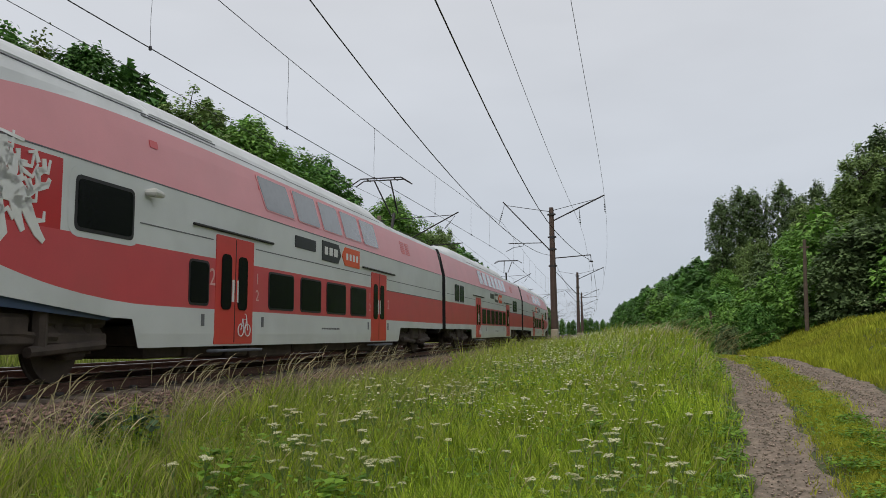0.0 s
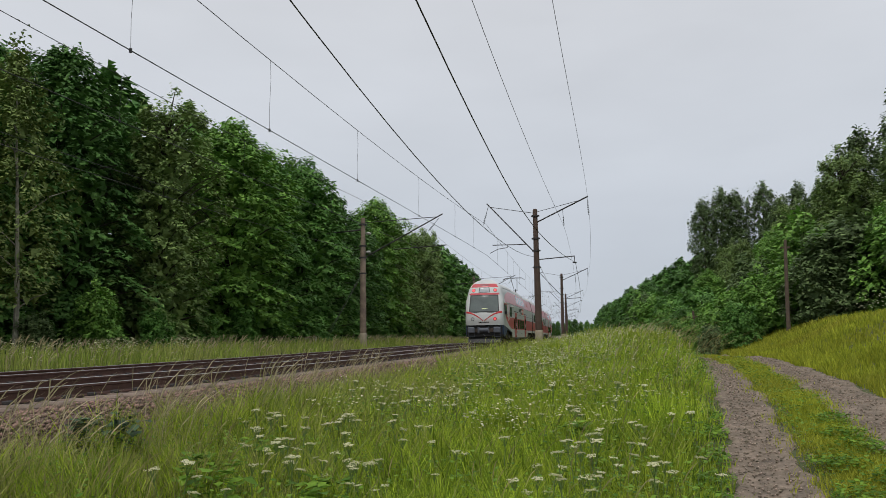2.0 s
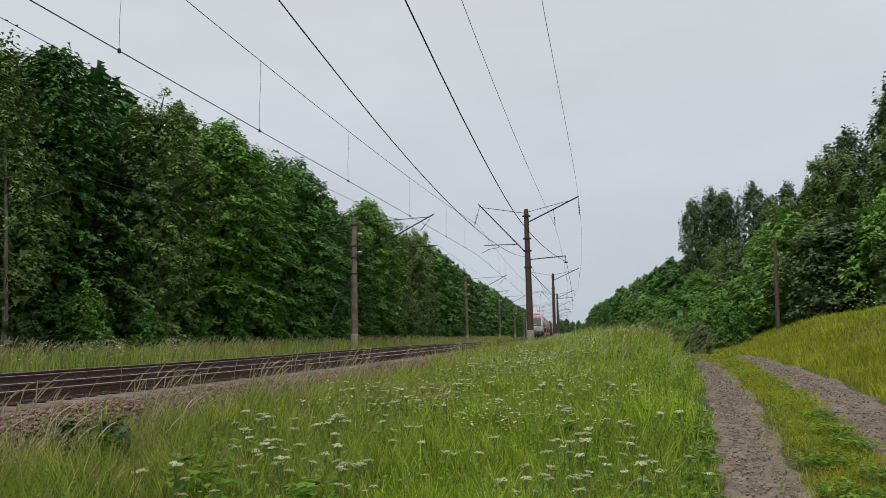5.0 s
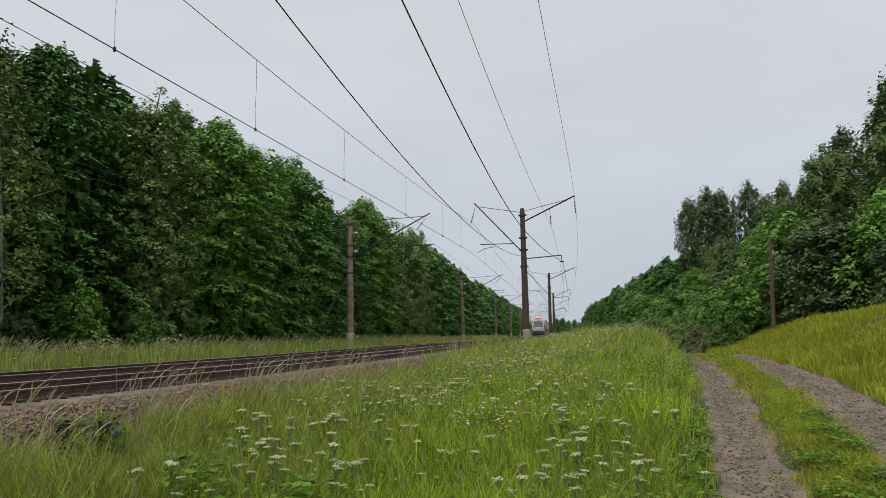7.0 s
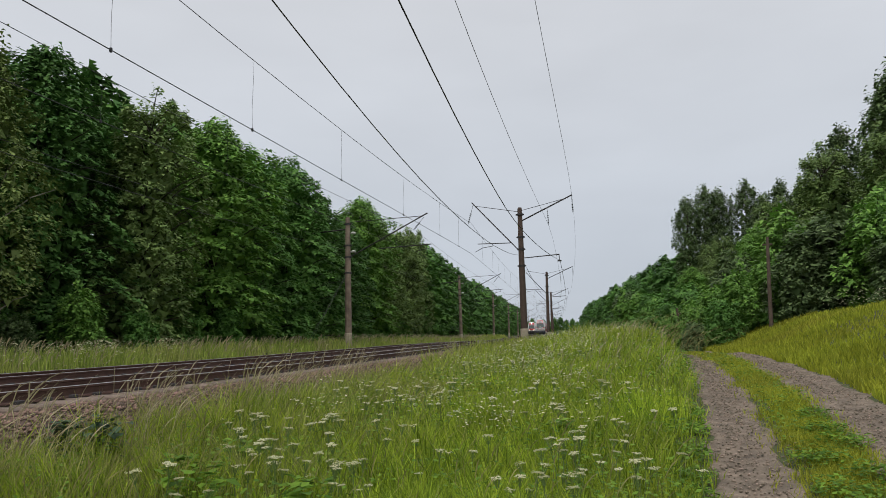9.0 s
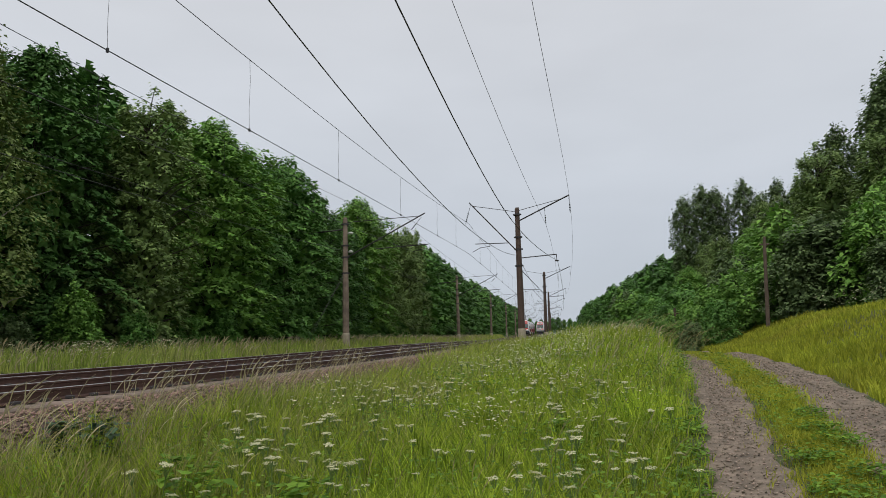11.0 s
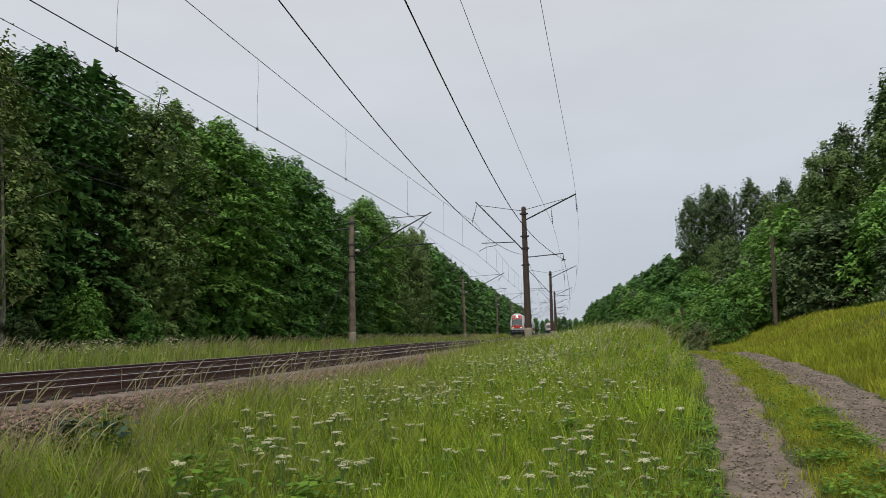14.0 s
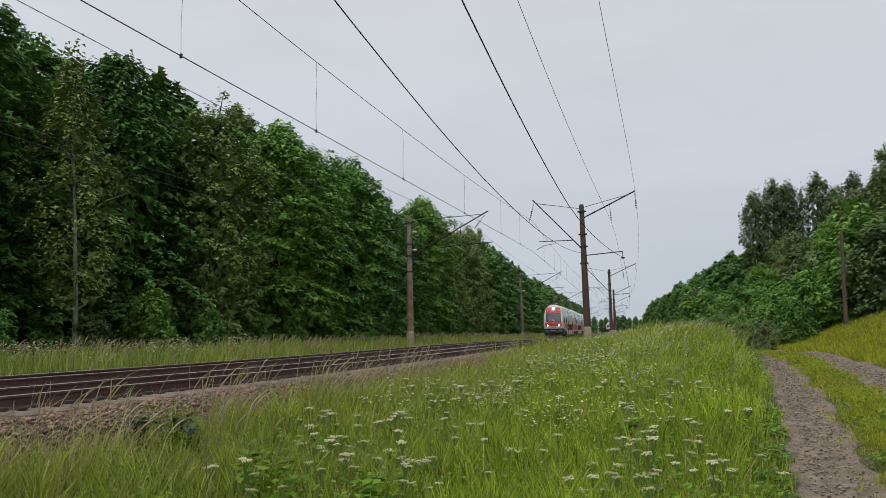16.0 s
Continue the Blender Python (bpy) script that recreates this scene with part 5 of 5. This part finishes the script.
        pts = [(0.95, 1.34), (1.6, 1.27), (3.0, 1.13), (5.6, 0.88), (5.4, 0.83), (2.7, 1.0), (2.0, 0.62), (1.05, 0.5), (0.9, 0.7)]
        plate(b, pts, -0.025, lambda u, z, off: P(s * (1.385 + off - 0.05 * max(0.0, 1.6 - u)), u, z))
        b.face([P(s * 1.34, 0.93, 1.34), P(s * 1.32, 0.9, 0.7), P(s * 1.1, 0.62, 0.7), P(s * 1.1, 0.58, 1.34)])
        part("skirt", b, M["navy"], car, "dark navy lower skirt")
    b = Build()
    b.tube([Q(-0.34, 0.15, 0.98), Q(0.0, 0.13, 0.98), Q(0.28, 0.15, 0.98)], 0.16, 12)
    b.box(Q(-0.38, 0.15, 0.98), (0.14, 0.3, 0.46), 0, 0.04)
    b.box(Q(0.31, 0.15, 0.98), (0.1, 0.3, 0.46), 0, 0.04)
    b.tube([Q(-0.05, 0.05, 0.7), Q(0.08, 0.02, 0.55)], 0.025, 6)
    part("coupler", b, M["buffer"], car, "grey automatic coupler head")
    b = Build()
    sec = [(1.22, 0.50, 0.42), (1.15, 0.18, 0.12), (0.0, 0.02, 0.10), (-1.15, 0.18, 0.12), (-1.22, 0.50, 0.42)]
    b.grid([[Q(x, u + 0.14, z + 0.26 if 0 < i < 4 else z) for i, (x, u, z) in enumerate(sec)], [Q(x, u, z) for x, u, z in sec]])
    b.grid([[Q(x, u + 0.14, z + 0.26 if 0 < i < 4 else z) for i, (x, u, z) in enumerate(sec)], [Q(x, u + 0.75, 0.4) for x, u, z in sec]])
    part("snow_plough", b, M["plough"], car, "dark grey snow plough blade")


def pantograph(car, u):
    h = part("pantograph_base", (lambda b: (b.box(P(0, u, 4.17), (1.5, 1.9, 0.1), 0, 0.03), b)[1])(Build()), M["steel"], car)
    b = Build()
    for x in (-0.55, 0.55):
        for d in (-0.75, 0.75):
            b.tube([P(x, u + d, 4.02), P(x, u + d, 4.2)], [0.09, 0.05], 8)
    part("insulator", b, M["ceramic"], h)
    b = Build()
    b.tube([P(0, u + 0.7, 4.25), P(0, u + 1.15, 5.15)], 0.06, 6)
    part("lower_arm", b, M["steel"], h)
    b = Build()
    for x in (-0.3, 0.3):
        b.tube([P(x * 0.5, u + 1.15, 5.15), P(x, u - 0.35, 6.12)], 0.028, 5)
    part("upper_arm", b, M["steel"], h)
    b = Build()
    for d in (-0.2, 0.2):
        b.tube([P(-1.05, u - 0.35 + d, 5.98), P(-0.75, u - 0.35 + d, 6.17), P(0.75, u - 0.35 + d, 6.17), P(1.05, u - 0.35 + d, 5.98)], 0.025, 5)
    for x in (-0.5, 0.5):
        b.tube([P(x, u - 0.55, 6.14), P(x, u - 0.15, 6.14)], 0.02, 5)
    part("collector_head", b, M["steel"], h)


def bogie(car, u, first):
    b = Build()
    for s in (-1, 1):
        b.tube([P(s * 1.05, u - 1.9, 0.62), P(s * 1.05, u - 0.8, 0.66), P(s * 1.05, u - 0.5, 0.5), P(s * 1.05, u + 0.5, 0.5), P(s * 1.05, u + 0.8, 0.66), P(s * 1.05, u + 1.9, 0.62)], 0.12, 6)
        for d in (-1.3, 1.3):
            b.box(P(s * 1.1, u + d, 0.47), (0.22, 0.42, 0.34), 0, 0.05)
            for e in (-0.3, 0.3):
                b.tube([P(s * 1.08, u + d + e, 0.38), P(s * 1.08, u + d + e, 0.78)], 0.09, 8)
        b.tube([P(s * 1.15, u - 0.85, 0.7), P(s * 1.22, u + 0.85, 0.6)], 0.05, 6)
        b.box(P(s * 1.1, u, 0.74), (0.3, 0.7, 0.3), 0, 0.05)
    b.box(P(0, u, 0.6), (2.0, 1.2, 0.3), 0, 0.05)
    b.box(P(0, u, 0.84), (2.3, 3.9, 0.22), 0, 0.05)
    for s in (-1, 1):
        b.box(P(s * 1.18, u, 0.58), (0.1, 3.7, 0.16), 0, 0.03)
        b.tube([P(s * 1.26, u - 1.75, 0.5), P(s * 1.26, u - 0.3, 0.42)], 0.07, 8)
        b.tube([P(s * 1.26, u + 0.3, 0.42), P(s * 1.26, u + 1.75, 0.5)], 0.07, 8)
        for d in (-0.55, 0.55):
            b.tube([P(s * 1.2, u + d, 0.4), P(s * 1.2, u + d, 0.95)], 0.11, 8)
    t = part("bogie", b, M["under"], car, "grimy brown-black bogie frame")
    for d in (-1.3, 1.3):
        for s in (-1, 1):
            w = Build()
            w.tube([P(s * 0.72, u + d, 0.46), P(s * 0.75, u + d, 0.46), P(s * 0.75, u + d, 0.46), P(s * 0.86, u + d, 0.46)], [0.495, 0.495, 0.462, 0.458], 24)
            w.tube([P(s * 0.86, u + d, 0.46), P(s * 0.98, u + d, 0.46)], 0.16, 10)
            part("wheel", w, M["under"], t)


def side_details(car, cab, liv, s):
    sp = lambda *a, **k: side_panel(car, *a, **k)
    first, second = (8.3, 17.15) if cab else (7.15, 18.0)
    for u0 in (first, second):
        d = sp("door", s, u0, u0 + 1.45, 0.47, 2.38, M[liv["door"]], 0.018, 0.03, label="red two-leaf sliding door, closed")
        for q in (0.2, 0.83):
            side_panel(car, "door_window", s, u0 + q, u0 + q + 0.36, 1.08, 2.06, M["glass"], 0.026, 0.1, parent=d)
        side_panel(car, "door_gap", s, u0 + 0.715, u0 + 0.735, 0.5, 2.36, M["black"], 0.022, 0.005, parent=d)
        for q in (0.60, 0.80):
            side_panel(car, "door_notice", s, u0 + q, u0 + q + 0.07, 1.22, 1.62, M["ink_white"], 0.024, 0.01, parent=d)
        b = Build()
        b.box(P(s * 1.46, u0 + 0.72, 0.36), (0.22, 1.7, 0.05), 0, 0.015)
        part("door_step", b, M["buffer"], car)
        b = Build()
        b.box(P(s * 1.435, u0 + 0.75, 2.46), (0.06, 3.0, 0.04), 0, 0.01)
        part("door_rail", b, M["black"], car)
        if u0 == first:
            bike = Build()
            for du in (0.95, 1.22):
                n = 14
                ring = [P(s * 1.436, u0 + du + 0.11 * math.cos(6.283 * k / n), 0.72 + 0.11 * math.sin(6.283 * k / n)) for k in range(n + 1)]
                bike.tube(ring, 0.011, 4, caps=False)
            bike.tube([P(s * 1.436, u0 + 0.95, 0.72), P(s * 1.436, u0 + 1.02, 0.92), P(s * 1.436, u0 + 1.18, 0.92), P(s * 1.436, u0 + 1.09, 0.72), P(s * 1.436, u0 + 1.02, 0.92)], 0.011, 4)
            bike.tube([P(s * 1.436, u0 + 1.22, 0.72), P(s * 1.436, u0 + 1.16, 1.0), P(s * 1.436, u0 + 1.1, 1.02)], 0.011, 4)
            part("bicycle_sign", bike, M["ink_white"], d, "white bicycle pictogram")
    for u0, u1 in ((10.45, 11.72), (12.08, 13.32), (13.68, 15.04), (15.4, 16.7)) if cab else [(9.0 + 1.48 * k, 10.2 + 1.48 * k) for k in range(6)]:
        w = sp("window", s, u0, u1, 1.13, 1.89, M["black"], 0.010, 0.09)
        side_panel(car, "pane", s, u0 + 0.04, u1 - 0.04, 1.17, 1.85, M["glass"], 0.016, 0.07, parent=w)
    if cab:
        w = sp("window", s, 7.42, 8.08, 1.12, 1.88, M["black"], 0.010, 0.09)
        side_panel(car, "pane", s, 7.46, 8.04, 1.16, 1.84, M["glass"], 0.016, 0.07, parent=w)
    ups = [(10.35, 11.85), (12.02, 13.38), (13.55, 14.9), (15.08, 16.45), (16.62, 18.0)] if cab else [(8.6 + 1.4 * k, 9.85 + 1.4 * k) for k in range(7)]
    for k, (u0, u1) in enumerate(ups):
        w = sp("upper_window", s, u0, u1, 3.1, 3.83, M[liv["frame"]], 0.010, 0.07, slant=-0.28 if k == 0 else -0.16)
        side_panel(car, "pane", s, u0 + 0.04, u1 - 0.04, 3.13, 3.80, M["upper_glass"], 0.016, 0.06, slant=-0.28 if k == 0 else -0.16, parent=w)
    for z, u0, u1 in ((2.93, 0.9 if cab else 0.4, 26.0), (2.27, 5.95 if cab else 0.4, first - 0.1), (2.27, first + 1.55, second - 0.05), (2.27, second + 1.55, 26.0), (1.95, second + 1.55, 26.0), (4.02, 6.4, 18.8)):
        sp("body_seam", s, max(u0, 2.6 if cab and z > 2.5 else u0), u1, z - 0.010, z + 0.010, M["ink_grey"], 0.004, 0.004)
    for u0 in (20.6, 21.2):
        if liv["logo"]:
            for k in range(7):
                sp("vent_slat", s, u0, u0 + 0.42, 3.25 + 0.06 * k, 3.28 + 0.06 * k, M["door_red"], 0.012, 0.008)
    for k in range(11):
        sp("serial_bar", s, 13.4 + 0.11 * k, 13.48 + 0.11 * k, 0.76, 0.80, M["ink_grey"], 0.006, 0.006)
    for u in (7.9, 10.2, 16.9, 18.8):
        sp("small_hatch", s, u - 0.05, u + 0.05, 0.78, 0.98, M["ink_grey"], 0.008, 0.01)
    if liv["logo"]:
        sp("information_display", s, 11.75, 12.95, 2.52, 2.78, M["ink_dark"], 0.012, 0.03, label="dark side information display")
        b = Build()
        u0, u1, un = 13.35, 14.45, 14.65
        plate(b, [(u0, 2.38), (u1, 2.38), (un, 2.6), (u1, 2.85), (u0, 2.85)], 0.014, on_side(s))
        lg = part("sign", b, M["ink_dark"], car, "black pointed sign plate with white bars")
        for k, wd in enumerate((0.2, 0.22, 0.26)):
            side_panel(car, "sign_bar", s, 13.5 + 0.31 * k, 13.5 + 0.31 * k + wd, 2.53, 2.72, M["ink_white"], 0.02, 0.02, parent=lg)
        b = Build()
        plate(b, [(14.72, 2.62), (14.95, 2.38), (16.1, 2.38), (16.1, 2.85), (14.95, 2.85)], 0.014, on_side(s))
        lg = part("sign", b, M["ink_orange"], car, "orange pointed sign plate with white bars")
        for k in range(4):
            side_panel(car, "sign_bar", s, 15.02 + 0.26 * k, 15.16 + 0.26 * k, 2.53, 2.70, M["ink_white"], 0.02, 0.02, parent=lg)
        if s > 0 and cab:
            for txt, u, z, sz in (("2", 8.18, 1.48, 0.42), ("1", 9.93, 1.6, 0.3), ("2", 9.93, 1.28, 0.3), ("1", 17.0, 1.6, 0.28), ("2", 17.0, 1.3, 0.28), ("2", 18.8, 1.4, 0.38)):
                written(car, txt, s, u, z, sz, M["pale_pink"], "pale class number")
    if cab:
        w = sp("cab_window", s, 1.34, 2.42, 2.06, 2.76, M["black"], 0.012, 0.06)
        side_panel(car, "pane", s, 1.39, 1.86, 2.10, 2.72, M["windscreen"], 0.02, 0.05, parent=w)
        side_panel(car, "pane", s, 1.91, 2.37, 2.10, 2.72, M["windscreen"], 0.02, 0.05, parent=w)
        b = Build()
        b.box(P(s * 1.46, 1.30, 2.2), (0.14, 0.1, 0.22), 0, 0.03)
        part("wing_mirror", b, M["black"], car)
        sp("window_surround", s, 4.42, 6.0, 1.90, 2.84, M[liv["base"]], 0.006, 0.2)
        w = sp("window", s, 4.55, 5.85, 1.98, 2.72, M["black"], 0.014, 0.09)
        side_panel(car, "pane", s, 4.60, 5.80, 2.03, 2.67, M["glass"], 0.02, 0.07, parent=w)
        b = Build()
        b.tube([P(s * 1.40, 6.15, 2.74), P(s * 1.52, 6.18, 2.74), P(s * 1.53, 6.4, 2.73)], [0.05, 0.075, 0.045], 10)
        part("side_camera", b, M["ceramic"], car)
        if liv["logo"]:
            emblem(car, s)
        for u in (3.2, 7.0):
            sp("grille", s, u + 3.2, u + 3.42, 3.5, 3.62, M["bright_red"], 0.008, 0.02)
    else:
        for u0 in (2.0, 3.1, 21.2, 22.3):
            w = sp("window", s, u0, u0 + 0.95, 2.02, 2.74, M["black"], 0.012, 0.09)
            side_panel(car, "pane", s, u0 + 0.04, u0 + 0.91, 2.06, 2.70, M["glass"], 0.018, 0.07, parent=w)


def emblem(car, s):
    """White heraldic charge, as plain curling patches."""
    b = Build()
    rnd = random.Random(8)

    def lobe(pts, w0, w1):
        n = len(pts)
        left, right = [], []
        pts = [(u + 0.14, z) for u, z in pts]
        for i, (u, z) in enumerate(pts):
            a, c = pts[max(i - 1, 0)], pts[min(i + 1, n - 1)]
            du, dz = c[0] - a[0], c[1] - a[1]
            L = math.hypot(du, dz) or 1
            w = (w0 + (w1 - w0) * i / (n - 1)) * rnd.uniform(0.8, 1.2) * 0.5
            left.append((u - dz / L * w, z + du / L * w))
            right.append((u + dz / L * w, z - du / L * w))
        for i in range(n - 1):
            plate(b, [left[i], right[i], right[i + 1], left[i + 1]], 0.014, on_side(s))

    lobe([(2.75, 2.45), (2.9, 2.62), (3.05, 2.55), (3.1, 2.38)], 0.26, 0.3)
    lobe([(3.05, 2.5), (3.12, 2.75), (3.1, 2.92)], 0.3, 0.12)
    lobe([(2.75, 2.95), (3.1, 2.97), (3.45, 2.93)], 0.04, 0.04)
    lobe([(3.05, 2.35), (3.35, 2.32), (3.5, 2.2)], 0.34, 0.3)
    lobe([(3.25, 2.72), (3.3, 2.55), (3.26, 2.42)], 0.2, 0.16)
    lobe([(2.78, 2.4), (2.64, 2.25), (2.6, 2.1)], 0.16, 0.07)
    lobe([(2.95, 2.3), (2.8, 2.1), (2.72, 1.95)], 0.2, 0.08)
    lobe([(3.05, 2.25), (3.1, 1.98), (3.2, 1.8), (3.1, 1.7), (2.98, 1.72)], 0.2, 0.07)
    lobe([(3.35, 2.25), (3.4, 2.02), (3.5, 1.85)], 0.22, 0.07)
    lobe([(3.5, 2.22), (3.62, 2.02), (3.74, 1.86), (3.86, 1.76)], 0.2, 0.07)
    lobe([(3.55, 2.3), (3.72, 2.42), (3.7, 2.58), (3.82, 2.66), (3.8, 2.78)], 0.12, 0.08)
    lobe([(3.72, 2.42), (3.88, 2.46), (3.92, 2.55)], 0.1, 0.05)
    for _ in range(26):
        u, z = rnd.uniform(2.7, 3.75), rnd.uniform(1.95, 2.85)
        a = rnd.uniform(0, 6.28)
        k = rnd.uniform(0.1, 0.22)
        lobe([(u, z), (u + k * math.cos(a), z + k * math.sin(a)), (u + k * 1.5 * math.cos(a + 0.7), z + k * 1.5 * math.sin(a + 0.7))], 0.07, 0.03)
    part("emblem", b, M["ink_white"], car, "white curling heraldic emblem")


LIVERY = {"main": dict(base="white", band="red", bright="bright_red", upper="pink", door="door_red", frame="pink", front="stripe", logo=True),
          "other": dict(base="white", band="red", bright="white", upper="white", door="door_red", frame="black", front="panel", logo=False)}


def build_car(label, group, cab, livery, tail):
    liv = LIVERY[livery]
    car = tagged(new("train_car"), label, "train car", group=group)
    shell(car, cab, liv)
    if cab:
        cab_front(car, liv, tail)
    for s in (1, -1):
        side_details(car, cab, liv, s)
    bogie(car, 3.7, True)
    bogie(car, 22.7, False)
    b = Build()
    rnd = random.Random(4)
    u = 6.6
    while u < 19.0:
        L = rnd.uniform(0.9, 2.2)
        b.box(P(0, u + L / 2, 0.38), (2.3, L - 0.15, rnd.uniform(0.2, 0.42)), 0, 0.04)
        u += L
    b.box(P(0, 13.1, 0.62), (2.5, 12.9, 0.3), 0, 0.03)
    b.box(P(0, 13.1, 0.95), (1.5, 24.5, 0.25), 0, 0.03)
    part("underframe", b, M["under"], car, "grimy equipment boxes under the floor")
    # gangway bellows, oversized in black to darken the gap between cars
    b = Build()
    b.box(P(0, 26.34, 2.25), (2.55, 0.34, 3.1), 0, 0.08)
    part("gangway", b, M["black"], car)
    b = Build()
    for u0 in ((20.0,) if cab else (20.0, 1.0)):
        b.box(P(0, u0 + 1.0, 4.10), (1.6, 1.4, 0.24), 0, 0.08)
    part("roof_equipment", b, M["roof"], car)
    if cab:
        for s in (1, -1):
            roof_lid(car, s, 2.9, 6.55)
            roof_lid(car, s, 6.63, 8.75)
        pantograph(car, 23.2)
    return car


def car_rows(front_y, back, centre, flip):
    """Rows for walk(): front_y(t) is where the train's near end is; back: metres from there to the car's middle."""
    rows = []
    for k in range(0, 33):
        t = k * 0.5
        y = front_y(t) + back
        a, c = at(centre, y - 9.5), at(centre, y + 9.5)
        d = c - a
        mid = (a + c) / 2
        turn = math.degrees(math.atan2(-d.x, d.y))
        lift = math.degrees(math.atan2(d.z, math.hypot(d.x, d.y)))
        m = pose(*mid) @ pose(0, 0, 0, 0, 0, turn) @ pose(0, 0, 0, lift, 0, 0)
        rows.append((t, m @ pose(0, 0, 0, 0, 0, 180) if flip else m))
    return rows


def leaving(t):
    return 15.69 + 24.6 * (t - 0.5)


def coming(t):
    return 104.8 + 25.2 * (16.0 - t)


g1, g2 = "cars of the red and white train", "cars of the oncoming train"
TRAIN = [(build_car("red and grey-white double-deck end car with glowing tail lamps", g1, True, "main", True), leaving, HALF, NEAR_TRACK, False),
         (build_car("red and grey-white double-deck middle car", g1, False, "main", True), leaving, CAR + HALF, NEAR_TRACK, False),
         (build_car("red and grey-white double-deck leading car", g1, True, "main", False), leaving, 2 * CAR + HALF, NEAR_TRACK, True),
         (build_car("grey-white double-deck end car with a red face and lit headlights", g2, True, "other", False), coming, HALF, FAR_TRACK, False),
         (build_car("grey-white double-deck middle car with a red band", g2, False, "other", False), coming, CAR + HALF, FAR_TRACK, False),
         (build_car("grey-white double-deck rear car with a red face", g2, True, "other", True), coming, 2 * CAR + HALF, FAR_TRACK, True)]


def motions():
    for car, where, back, centre, flip in TRAIN:
        walk(car, car_rows(where, back, centre, flip))


motions()
